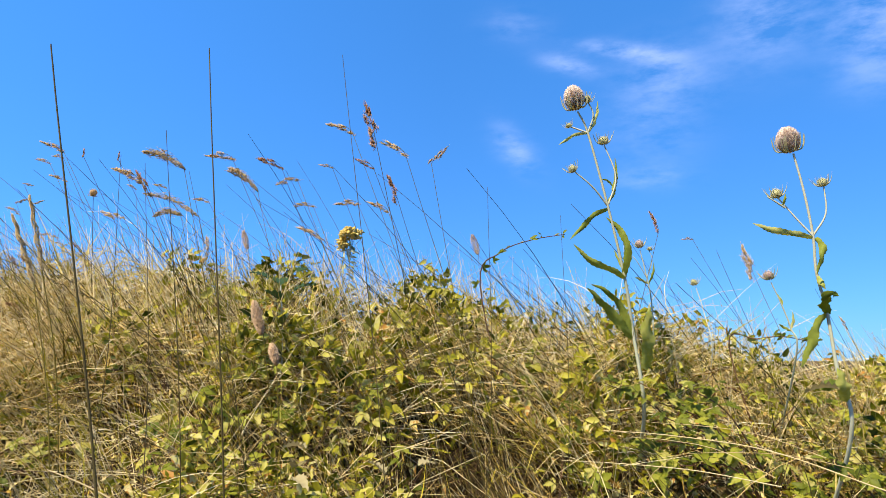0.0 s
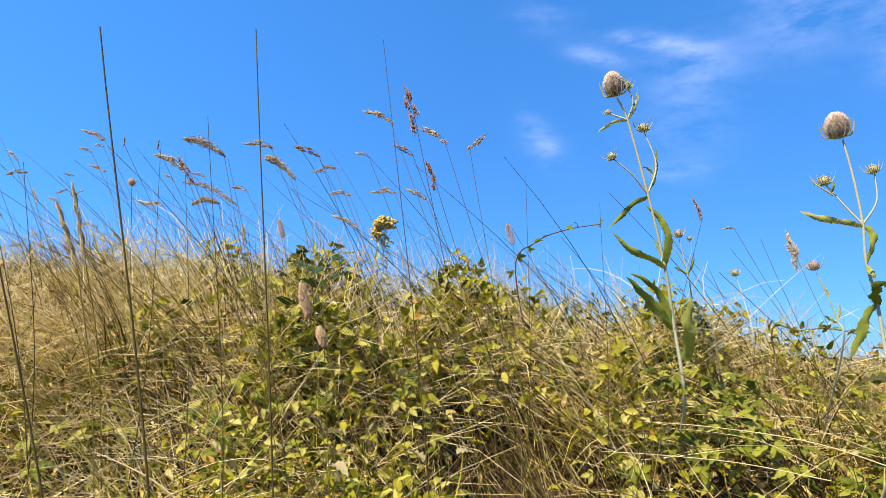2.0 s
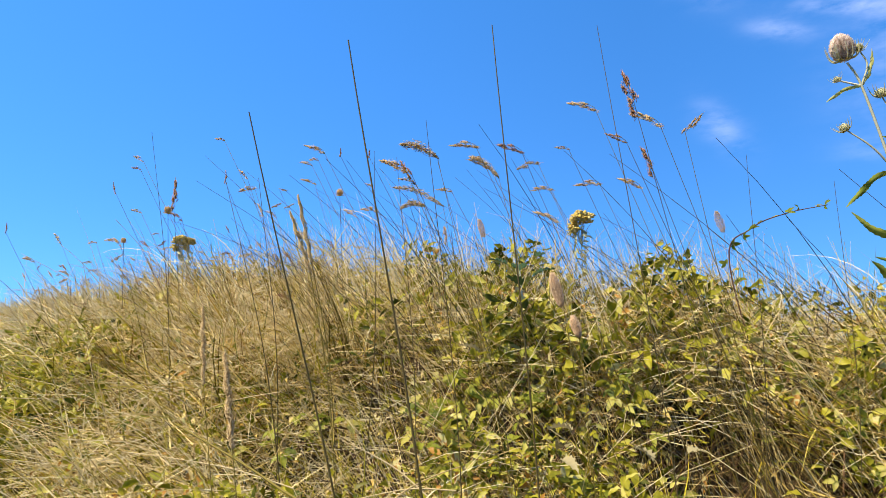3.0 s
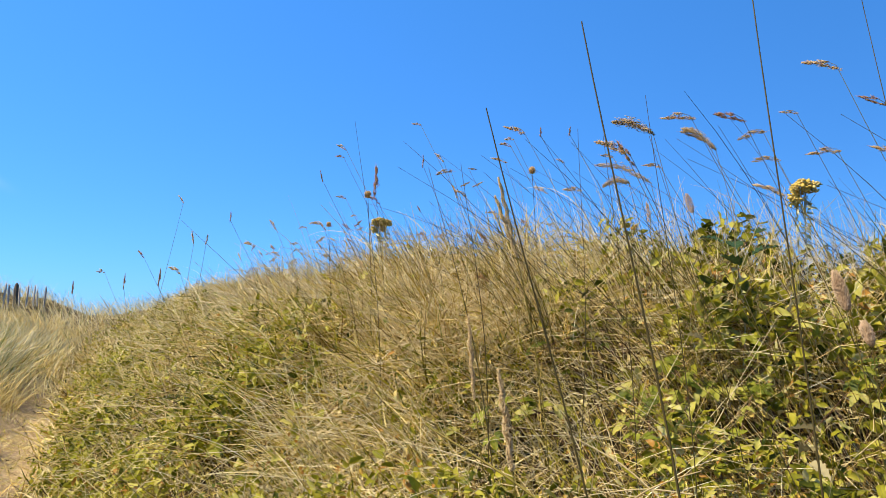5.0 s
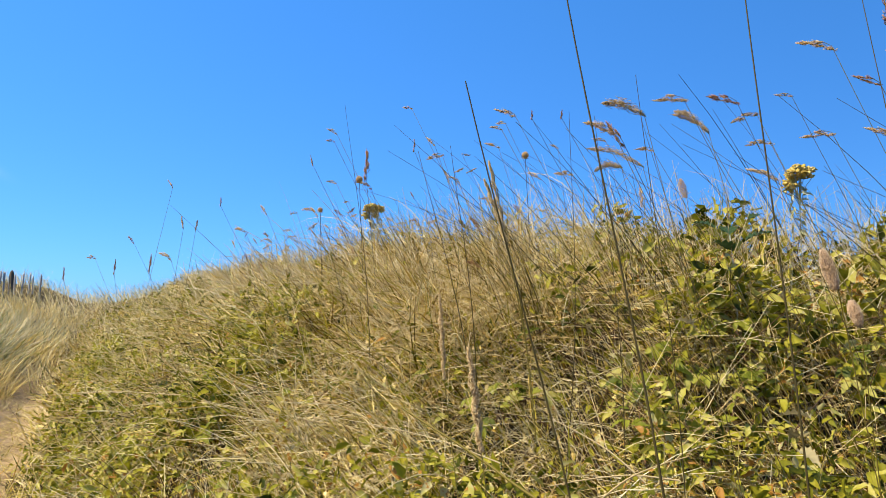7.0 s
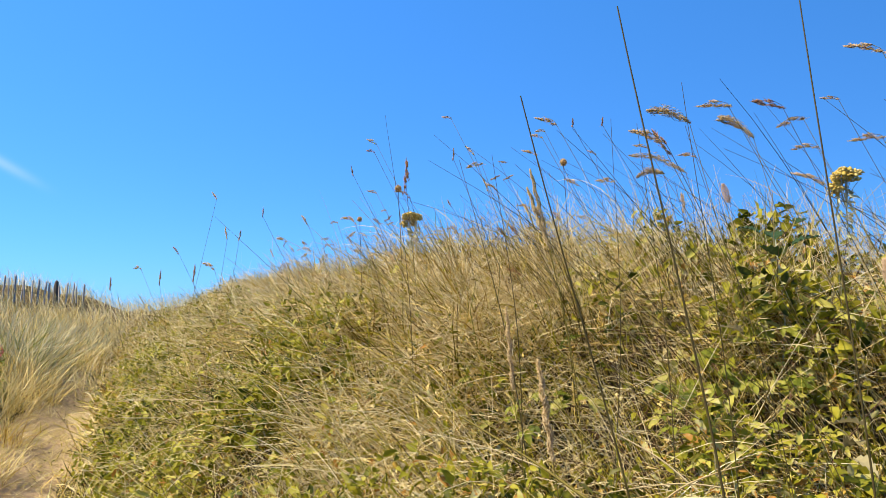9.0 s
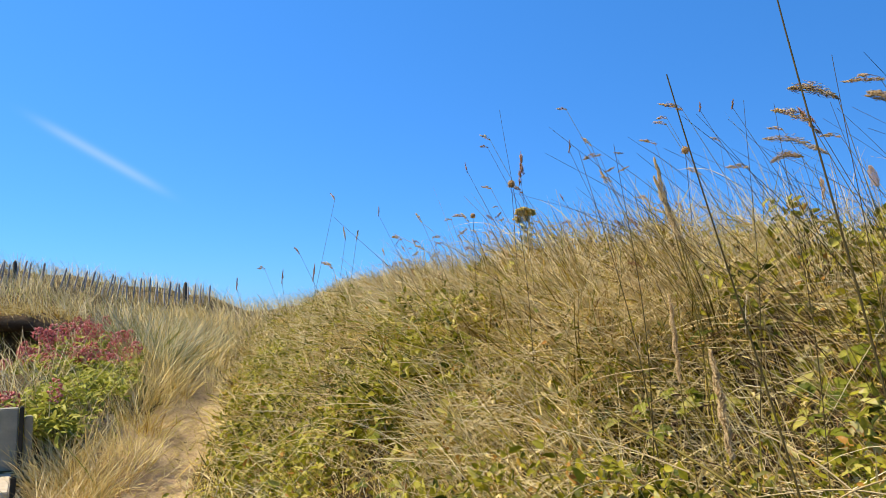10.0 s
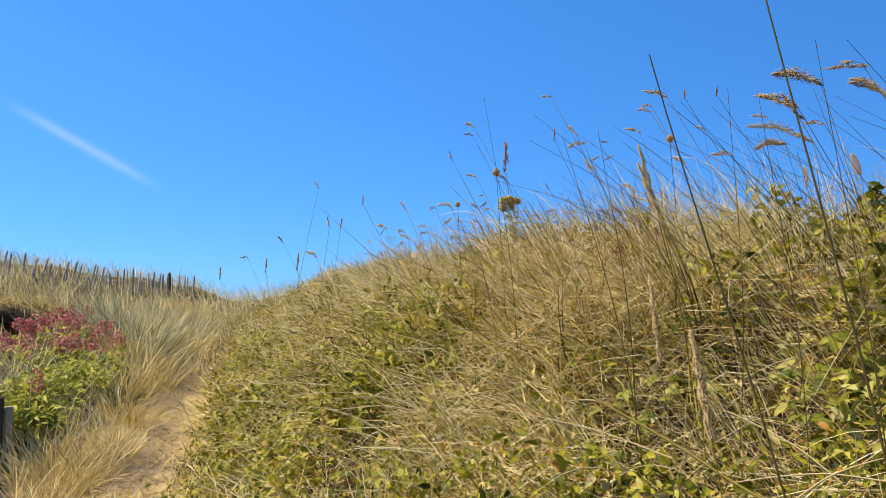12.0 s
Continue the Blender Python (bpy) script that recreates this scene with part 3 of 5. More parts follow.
def compound():
    """Three leaflets on a short stalk; the end one is the largest."""
    items = []
    for ang, s, y0 in ((0, 1.0, 0.18), (1.15, 0.8, 0.12), (-1.15, 0.8, 0.12)):
        c, sn = math.cos(ang), math.sin(ang)
        v = LV2 * s
        items.append((np.stack([c * v[:, 0] - sn * v[:, 1], sn * v[:, 0] + c * v[:, 1] + y0, v[:, 2]], 1), LF2))
    items.append(tube([(0, -0.5, -0.12), (0, -0.1, 0.0), (0, 0.2, 0)], 0.022, 0.014, 3))
    return join(items)


CV, CF = compound()


def leaf_rot(n, up, tilt):
    """Leaf faces point roughly up, with random tilt and heading."""
    nrm = np.asarray(up)[None] + rng.normal(0, tilt, (n, 3))
    return frames_of(nrm, rng.uniform(0, 2 * np.pi, n))


def canopy(x, y):
    return 0.05 + 0.29 * clumps(x, y) + 0.05 * patches(x, y, 25, 6)


n = 80000
x, y = places(n, lo=-0.05, hi=1.25, near=2.0, fall=1.5)
k = rng.random(n) < bramble_share(x, y) * 0.88 * (1 - np.minimum(0.97, 1.6 * hollow(x, y))) * (1 - 0.72 * gaps(x, y))
x, y = x[k], y[k]
n = len(x)
top = canopy(x, y) * np.clip(0.5 + bramble_share(x, y), 0.5, 1.15)
pos = on_ground(x, y) + np.stack([0 * x, -0.25 * top, top * (1 - 0.75 * rng.random(n) ** 2.2) + 0.05 * rng.random(n) ** 5], 1)
stuff("bramble_leaves", scatter(LV, LF, leaf_rot(n, (-0.2, -0.45, 0.8), 0.95), pos, rng.uniform(0.015, 0.040, n) * (0.7 + 0.45 * bramble_share(x, y)) * (0.65 + 0.7 * patches(x, y, 2.6, 8))), M_BRAMBLE,
      "thick mat of yellow-green bramble leaves", "bramble")

n = 17000
x, y = places(n, lo=0.0, hi=0.95, x0=-6.5, x1=-1.3, near=5.0, fall=1.0)
k = rng.random(n) < np.maximum(0.7 * bramble_share(x, y), foot_edge(x, y)) * (1 - 0.75 * gaps(x, y))
x, y = x[k], y[k]
n = len(x)
top = cover_of(x, y)
pos = on_ground(x, y) + np.stack([0 * x, -0.2 * top, top * (1 - 0.7 * rng.random(n) ** 2) + 0.05], 1)
stuff("low_bramble_leaves", scatter(LV, LF, leaf_rot(n, (-0.25, -0.45, 0.8), 0.8), pos, rng.uniform(0.03, 0.06, n)), M_LOWLEAF,
      "low yellow-green bramble leaves along the foot of the bank", "bramble")

n = 20000
x, y = places(n, lo=-0.05, hi=1.2, near=2.0, fall=1.4)
k = hollow(x, y) < 0.25
x, y, n = x[k], y[k], int(k.sum())
pos = on_ground(x, y) + np.stack([0 * x, -0.03 + 0 * x, cover_of(x, y) * rng.random(n) ** 0.6], 1)
stuff("dead_leaves", scatter(LVS * np.array((0.8, 1, 1.6)), LFS, leaf_rot(n, (-0.2, -0.5, 0.7), 0.8), pos, rng.uniform(0.012, 0.032, n)), M_STRAW,
      "curled dry leaves caught in the mat", "dead leaves")

n = 3800
x, y = places(n, lo=-0.1, hi=1.15, near=2.0, fall=1.4)
k = rng.random(n) < bramble_share(x, y)
x, y = x[k], y[k]
m = len(x)
V, F, _ = stems(on_ground(x, y, 0.03), rng.uniform(0, 6.28, m), rng.uniform(0.2, 0.9, m), rng.uniform(0.3, 1.2, m), rng.uniform(0.2, 0.42, m), rng.uniform(0.001, 0.0022, m))
stuff("bramble_canes", (V, F), M_CANE, "thin brown bramble canes in the mat", "bramble")

# near-black stems added in the hollow and the gaps to stand in for shade
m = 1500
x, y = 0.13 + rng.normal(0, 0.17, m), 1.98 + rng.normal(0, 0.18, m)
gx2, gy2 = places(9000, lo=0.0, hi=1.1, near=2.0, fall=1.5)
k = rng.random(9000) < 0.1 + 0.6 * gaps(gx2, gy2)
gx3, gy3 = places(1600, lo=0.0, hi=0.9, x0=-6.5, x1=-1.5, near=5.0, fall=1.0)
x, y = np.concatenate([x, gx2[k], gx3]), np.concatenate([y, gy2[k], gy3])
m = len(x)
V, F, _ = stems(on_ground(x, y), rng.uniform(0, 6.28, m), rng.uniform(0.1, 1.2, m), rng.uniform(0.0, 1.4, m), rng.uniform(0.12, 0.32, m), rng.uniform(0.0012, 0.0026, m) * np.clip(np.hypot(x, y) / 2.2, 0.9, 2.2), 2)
stuff("dead_tangle", (V, F), M_GAP_SHADE, "dead brown stems coloured near-black to stand in for shade in the mat", "bramble")

LEAF_MESH = mesh_of("leaf", CV * 0.037, CF, M_BRAMBLE)
LEAF_OBJ = plant("bramble_leaf_near", [(0.0, (0.09, 0.117, 0.007)), (0.4, (0.216, 0.243, 0.016)), (0.75, (0.378, 0.378, 0.045)), (1.0, (0.522, 0.459, 0.153))], 0.55, 0.45, 70, island=False, spec=0.3, bump=0.6)
LEAF_MESH.materials[0] = LEAF_OBJ


def bramble_spray(root, tip, arch, leaves, label="arching bramble shoot with toothed yellow-green leaves", cap=0.24):
    root, tip = Vector(root), Vector(tip)
    tip.z = min(tip.z, h1(tip.x, tip.y) + cap)
    root = tip + (root - tip).normalized() * 0.3 + Vector((0.08, 0.02, 0))
    root.z = h1(root.x, root.y) + 0.02
    e = thing("bramble_shoot", root, label, "bramble", "bramble shoots")
    p = smooth_path([(0, 0, 0), (tip - root) * 0.5 + Vector((0, 0, arch)), tip - root], 8)
    part("cane", tube(p, 0.003, 0.0012, 6), M_CANE, e)
    for j in range(leaves):
        t = 0.25 + 0.75 * (j + 0.5) / leaves
        q = p[min(len(p) - 1, int(t * (len(p) - 1) + 0.5))]
        ob = part("leaf", LEAF_MESH, None, e)
        ob.location = q + np.array((rng.normal(0, 0.008), rng.normal(-0.008, 0.008), 0.012))
        ob.rotation_euler = (Euler((0.55 + rng.normal(0, 0.25), rng.normal(-0.15, 0.25), 0)).to_matrix().to_4x4() @ Matrix.Rotation(rng.uniform(0, 6.28), 4, "Z")).to_euler()
        ob.scale = [rng.uniform(0.65, 1.2)] * 3
    return e


for root, tip, arch, cnt in (
        ((0.176, 1.892, 1.202), (0.400, 2.163, 1.501), 0.1, 9), ((-0.036, 1.850, 1.205), (0.164, 2.094, 1.426), 0.1, 9),
        ((-0.278, 1.576, 1.061), (-0.275, 1.424, 1.127), 0.08, 7), ((-0.127, 1.896, 1.173), (-0.263, 1.983, 1.339), 0.1, 9),
        ((0.135, 2.196, 1.291), (0.342, 2.375, 1.521), 0.08, 8), ((0.286, 1.676, 1.084), (0.223, 1.786, 1.222), 0.1, 8),
        ((0.530, 1.615, 1.067), (0.719, 1.650, 1.189), 0.1, 9), ((0.764, 1.848, 1.205), (0.986, 1.854, 1.352), 0.1, 8),
        ((0.549, 2.027, 1.275), (0.776, 2.059, 1.324), 0.08, 8), ((0.019, 1.500, 1.049), (0.127, 1.394, 1.046), 0.08, 6),
        ((0.792, 1.504, 1.106), (0.945, 1.532, 1.149), 0.1, 8), ((-0.476, 1.942, 1.292), (-0.610, 2.114, 1.427), 0.1, 7),
        ((-0.263, 1.639, 1.154), (-0.339, 1.735, 1.237), 0.1, 8), ((-0.208, 2.040, 1.314), (-0.298, 2.238, 1.489), 0.1, 8),
        ((-1.284, 1.130, 0.956), (-1.274, 1.001, 1.045), 0.1, 8), ((-1.514, 1.184, 0.925), (-1.681, 1.145, 0.962), 0.1, 7),
        ((-2.279, 1.344, 0.839), (-2.468, 1.225, 0.849), 0.12, 7), ((-2.781, 1.673, 0.931), (-3.027, 1.658, 1.058), 0.1, 8),
        ((-0.743, 1.121, 1.051), (-0.789, 1.101, 1.119), 0.08, 6), ((-1.734, 1.530, 1.102), (-1.829, 1.433, 1.119), 0.1, 7),
        ((-0.630, 1.575, 1.193), (-0.724, 1.758, 1.280), 0.1, 8), ((-1.197, 1.270, 0.999), (-1.208, 1.132, 0.987), 0.1, 6)):
    if hollow(tip[0], tip[1]) < 0.55:
        bramble_spray(root, tip, arch, cnt)

for tip in ((0.50, 1.80, 1.27), (0.60, 1.82, 1.24), (0.42, 1.84, 1.30), (0.54, 1.76, 1.16), (0.93, 1.60, 1.17), (1.02, 1.62, 1.15), (0.86, 1.62, 1.12),
            (0.55, 1.80, 1.19), (0.53, 1.77, 1.10), (0.58, 1.76, 1.04), (0.97, 1.58, 1.10), (0.94, 1.55, 1.02), (1.00, 1.56, 0.98)):
    bramble_spray((tip[0] + 0.25, tip[1] + 0.12, tip[2]), tip, 0.1, 9, "tall bramble shoot round the foot of a teasel", 0.55)

for k in range(72):
    x = rng.uniform(-0.7, 1.9) if k < 50 else rng.uniform(-3.4, -0.7)
    y = float(foot_of(x)) + rng.uniform(0.5, 1.35)
    if hollow(x, y) > 0.45:
        continue
    z = h1(x, y) + 0.22
    a = rng.uniform(0, 6.28)
    bramble_spray((x + 0.3 * math.cos(a), y + 0.3 * abs(math.sin(a)), z), (x, y - 0.05, z), rng.uniform(0.06, 0.12), int(rng.integers(6, 10)))

# ---- teasels ----


def ribbon_leaf(path, width, cup=0.24):
    """A long leaf along a path, cupped along its midrib, with a wavy toothed edge."""
    p = smooth_path(path, 9)
    n = len(p)
    width = width * 0.64
    d = np.gradient(p, axis=0)
    d /= np.linalg.norm(d, axis=1)[:, None]
    s = np.cross(d, np.array((0.25, 1.0, 0.35)))
    s /= np.linalg.norm(s, axis=1)[:, None] + 1e-9
    nn = np.cross(s, d)
    ph = rng.uniform(0, 6.28)
    tw = (0.55 * np.sin(np.linspace(0, 4.5, n) + ph))[:, None]
    s, nn = s * np.cos(tw) + nn * np.sin(tw), nn * np.cos(tw) - s * np.sin(tw)
    V = []
    for k in range(n):
        t = k / (n - 1)
        w = width * 1.12 * math.sin(math.pi * min(1.0, 0.14 + 0.86 * t)) ** 0.75 * (1 - 0.2 * t)
        for j in (-1, -0.5, 0, 0.5, 1):
            wav = 1 + (0.11 * (-1) ** k + 0.16 * math.sin(19 * t + 2 * j + ph) if abs(j) == 1 else 0)
            V.append(p[k] + s[k] * w * 0.5 * j * wav + nn[k] * w * (cup * j * j + (0.24 * math.sin(15 * t + 3 * j + ph) if abs(j) == 1 else 0)))
    i = np.arange(n - 1)[:, None] * 5 + np.arange(4)[None]
    F = np.stack([i, i + 1, i + 6, i + 5], -1).reshape(-1, 4)
    V = np.array(V)
    back = V - np.repeat(nn, 5, axis=0) * 0.0008
    return join([(V, F), (back, F[:, ::-1])])


def cone_mesh(c, axis, rad, tall, n=190):
    """A teasel's egg-shaped cone of stiff scales."""
    c, axis = np.asarray(c), np.asarray(axis, float)
    axis = axis / np.linalg.norm(axis)
    A = frames_of(axis[None], np.zeros(1))[0]
    u = (np.arange(n) + 0.5) / n
    ph = np.arange(n) * 2.39996
    z = (u * 2 - 1)
    rr = np.sqrt(np.maximum(0, 1 - z * z)) * (1 - 0.12 * z)
    loc = np.stack([rr * np.cos(ph) * rad * 0.8, rr * np.sin(ph) * rad * 0.8, z * tall * 0.5], 1)
    nd = np.stack([rr * np.cos(ph), rr * np.sin(ph), z * 0.75 + 0.35], 1)
    sv = np.array([(0, 0, -0.2), (0.26, 0, 0.1), (-0.13, 0.22, 0.1), (-0.13, -0.22, 0.1), (0, 0, 1.0)])
    V, F = scatter(sv, SPF, frames_of(nd @ A.T, ph), loc @ A.T + c, rad * rng.uniform(0.2, 0.34, n))
    ring = []
    for k in range(9):
        t = k / 8 * math.pi
        for j in range(10):
            ring.append(A @ np.array((math.sin(t) * rad * 0.82 * math.cos(j * 0.6283), math.sin(t) * rad * 0.82 * math.sin(j * 0.6283), -math.cos(t) * tall * 0.47)) + c)
    i, j = np.meshgrid(np.arange(8), np.arange(10), indexing="ij")
    G = np.stack([i * 10 + j, i * 10 + (j + 1) % 10, (i + 1) * 10 + (j + 1) % 10, (i + 1) * 10 + j], -1).reshape(-1, 4)
    return join([(V, F), (np.array(ring), G)])


def bract_mesh(c, axis, rad, tall, count=14, rise=0.6, long=1.6, star=False):
    """The whorl of thin curved bracts below a cone, one by one."""
    axis = np.asarray(axis, float) / np.linalg.norm(axis)
    A = frames_of(axis[None], np.zeros(1))[0]
    items = []
    for k in range(count):
        a = 6.2832 * k / count + 0.3 * math.sin(5 * k)
        g = rad * long * (0.8 + 0.35 * ((k * 7) % 5) / 5)
        out = np.array((math.cos(a), math.sin(a), 0))
        pts = [out * rad * 0.2 + np.array((0, 0, -tall * 0.5)), out * (rad * 0.9) + np.array((0, 0, -tall * 0.5)),
               out * (rad * 1.22) + np.array((0, 0, -tall * 0.45 + g * rise * 0.4)), out * (rad * 1.32) + np.array((0, 0, -tall * 0.42 + g * rise * 1.15))]
        if star:
            pts = [out * rad * 0.3 + np.array((0, 0, -tall * 0.4)), out * rad * 1.1 + np.array((0, 0, -tall * 0.2)),
                   out * (rad * 1.2 + 0.45 * g) + np.array((0, 0, g * 0.55)), out * (rad * 1.2 + 0.7 * g) + np.array((0, 0, g * 1.3))]
        items.append(tube((smooth_path(pts, 3) @ A.T) + np.asarray(c), rad * (0.11 if star else 0.06), rad * 0.02, 4))
    return items


def teasel_head(parent, c, axis, rad, tall, cone_mat=None, rise=0.5):
    head = part("head", cone_mesh(c, axis, rad, tall, 850 if rad > 0.02 else 120), cone_mat or M_TCONE, parent, "pinkish-brown spiny flower cone" if rad > 0.02 else "small pale green bud")
    for b in bract_mesh(c, axis, rad, tall, 11 if rad < 0.02 else 22, rise, 1.05 if rad < 0.02 else 1.5, rad < 0.02):
        part("bract", b, M_TBRACT, head)


def teasel(stem, r0, branches, leaves, heads, label):
    x0, y0 = stem[0][0] + 0.03, stem[0][1] + 0.26
    stem = [(x0, y0, h1(x0, y0) - 0.01)] + list(stem)
    base = Vector(stem[0])
    e = thing("teasel", base, label, "teasel", "teasels")
    loc = lambda q: tuple(Vector(q) - base)
    part("stem", tube(smooth_path([loc(q) for q in stem], 7), r0, r0 * 0.5, 8), M_TSTEM, e)
    for b in branches:
        part("branch", tube(smooth_path([loc(q) for q in b], 6), r0 * 0.5, r0 * 0.32, 6), M_TSTEM, e)
    for path, w in leaves:
        part("leaf", ribbon_leaf([loc(q) for q in path], w), M_TLEAF, e)
    for c, axis, rad, tall, small in heads:
        teasel_head(e, loc(c), axis, rad, tall, M_TBRACT if small else None, 0.75 if small else 0.7)
    return e


teasel([(0.540, 1.902, 1.153), (0.517, 1.897, 1.379), (0.500, 1.892, 1.521), (0.461, 1.891, 1.721), (0.412, 1.891, 1.934), (0.384, 1.887, 1.996)], 0.0054,
       [[(0.461, 1.891, 1.721), (0.418, 1.880, 1.773), (0.366, 1.880, 1.820)],
        [(0.461, 1.891, 1.721), (0.490, 1.904, 1.809), (0.460, 1.911, 1.910)],
        [(0.412, 1.891, 1.934), (0.376, 1.888, 1.946), (0.356, 1.882, 1.951)],
        [(0.412, 1.891, 1.934), (0.431, 1.898, 1.990), (0.416, 1.901, 2.033)]],
       [([(0.461, 1.891, 1.714), (0.418, 1.880, 1.689), (0.383, 1.877, 1.657), (0.346, 1.863, 1.620)], 0.024),
        ([(0.502, 1.891, 1.518), (0.455, 1.871, 1.537), (0.397, 1.853, 1.565), (0.351, 1.842, 1.607)], 0.030),
        ([(0.500, 1.892, 1.521), (0.503, 1.870, 1.593), (0.490, 1.884, 1.651), (0.455, 1.892, 1.689)], 0.034),
        ([(0.520, 1.897, 1.356), (0.466, 1.869, 1.405), (0.418, 1.849, 1.452), (0.383, 1.836, 1.487)], 0.040),
        ([(0.520, 1.897, 1.356), (0.486, 1.885, 1.432), (0.446, 1.874, 1.477), (0.403, 1.873, 1.500)], 0.030),
        ([(0.537, 1.872, 1.273), (0.534, 1.820, 1.332), (0.533, 1.800, 1.390), (0.538, 1.799, 1.433)], 0.050),
        ([(0.461, 1.891, 1.724), (0.483, 1.906, 1.768), (0.493, 1.914, 1.820), (0.492, 1.914, 1.869)], 0.018),
        ([(0.478, 1.897, 1.782), (0.461, 1.891, 1.795), (0.443, 1.885, 1.797)], 0.009),
        ([(0.412, 1.891, 1.934), (0.374, 1.878, 1.923), (0.344, 1.873, 1.905), (0.324, 1.867, 1.891)], 0.014),
        ([(0.415, 1.891, 1.937), (0.433, 1.897, 1.966), (0.444, 1.905, 2.001), (0.446, 1.904, 2.034)], 0.015),
        ([(0.500, 1.892, 1.534), (0.486, 1.905, 1.575), (0.478, 1.907, 1.599)], 0.012)],
       [((0.375, 1.888, 2.037), (-0.2, -0.15, 1), 0.029, 0.060, False),
        ((0.460, 1.911, 1.917), (-0.05, -0.1, 1), 0.0165, 0.022, True),
        ((0.363, 1.880, 1.825), (-0.6, -0.1, 1), 0.013, 0.020, True),
        ((0.356, 1.881, 1.952), (-0.5, -0.2, 1), 0.009, 0.013, True),
        ((0.416, 1.900, 2.038), (0.2, 0.1, 1), 0.012, 0.018, True)],
       "tall teasel with one large cone, small buds and clasping leaves")

teasel([(0.972, 1.694, 1.121), (0.956, 1.702, 1.278), (0.946, 1.707, 1.415), (0.928, 1.706, 1.512), (0.923, 1.698, 1.602), (0.907, 1.694, 1.716), (0.888, 1.693, 1.813)], 0.0052,
       [[(0.923, 1.698, 1.602), (0.889, 1.704, 1.646), (0.847, 1.713, 1.707)],
        [(0.923, 1.698, 1.602), (0.956, 1.691, 1.658), (0.961, 1.699, 1.733)],
        [(0.863, 1.706, 1.675), (0.838, 1.707, 1.693), (0.823, 1.713, 1.706)]],
       [([(0.922, 1.698, 1.598), (0.867, 1.692, 1.605), (0.814, 1.696, 1.620), (0.776, 1.702, 1.635)], 0.026),
        ([(0.926, 1.695, 1.595), (0.931, 1.671, 1.569), (0.920, 1.665, 1.534), (0.909, 1.671, 1.500)], 0.026),
        ([(0.946, 1.708, 1.408), (0.906, 1.683, 1.372), (0.883, 1.684, 1.325), (0.865, 1.693, 1.278)], 0.036),
        ([(0.946, 1.708, 1.408), (0.930, 1.682, 1.433), (0.933, 1.658, 1.452), (0.947, 1.650, 1.448)], 0.040),
        ([(0.928, 1.706, 1.501), (0.928, 1.683, 1.481), (0.933, 1.680, 1.467)], 0.020),
        ([(0.952, 1.682, 1.200), (0.937, 1.644, 1.227), (0.931, 1.636, 1.253), (0.922, 1.641, 1.279)], 0.045),
        ([(0.956, 1.691, 1.239), (0.914, 1.668, 1.237), (0.889, 1.659, 1.226)], 0.036),
        ([(0.858, 1.708, 1.680), (0.859, 1.696, 1.695), (0.861, 1.695, 1.709)], 0.010)],
       [((0.879, 1.697, 1.850), (-0.15, -0.2, 1), 0.029, 0.056, False),
        ((0.846, 1.713, 1.713), (-0.2, -0.1, 1), 0.0155, 0.022, True),
        ((0.959, 1.700, 1.739), (-0.3, -0.1, 1), 0.0140, 0.020, True)],
       "tall teasel with a broad pinkish cone and two small buds")

# smaller teasels and knapweed-like heads beyond
teasel([(0.661, 2.200, 1.340), (0.663, 2.199, 1.482), (0.650, 2.203, 1.573), (0.636, 2.207, 1.647)], 0.003,
       [[(0.653, 2.202, 1.555), (0.620, 2.191, 1.608), (0.597, 2.197, 1.634)], [(0.653, 2.202, 1.555), (0.671, 2.197, 1.609), (0.664, 2.199, 1.642)]],
       [([(0.656, 2.202, 1.536), (0.628, 2.189, 1.549), (0.609, 2.184, 1.556)], 0.012), ([(0.659, 2.201, 1.536), (0.673, 2.197, 1.572), (0.675, 2.196, 1.605)], 0.012)],
       [((0.635, 2.207, 1.665), (-0.1, 0, 1), 0.014, 0.024, False), ((0.596, 2.197, 1.641), (-0.2, 0, 1), 0.008, 0.012, True),
        ((0.666, 2.199, 1.649), (0.1, 0, 1), 0.008, 0.012, True)], "small slender teasel with three little heads")
teasel([(0.992, 1.965, 1.306), (0.985, 1.969, 1.385), (0.964, 1.979, 1.465), (0.947, 1.987, 1.517)], 0.003, [],
       [([(0.985, 1.969, 1.377), (0.964, 1.967, 1.388), (0.948, 1.964, 1.397)], 0.012), ([(0.985, 1.969, 1.385), (0.993, 1.965, 1.408), (0.991, 1.965, 1.432)], 0.012),
        ([(0.970, 1.976, 1.452), (0.965, 1.978, 1.468), (0.958, 1.981, 1.485)], 0.012)],
       [((0.942, 1.989, 1.537), (-0.2, 0, 1), 0.016, 0.026, False)], "small teasel with a single pink-brown head")
teasel([(0.862, 2.239, 1.306), (0.845, 2.245, 1.450), (0.826, 2.252, 1.531)], 0.0025, [], [],
       [((0.822, 2.253, 1.546), (-0.1, 0, 1), 0.012, 0.02, True)], "thin stalk with one pale green bud")

# ---- seed heads on stems ----


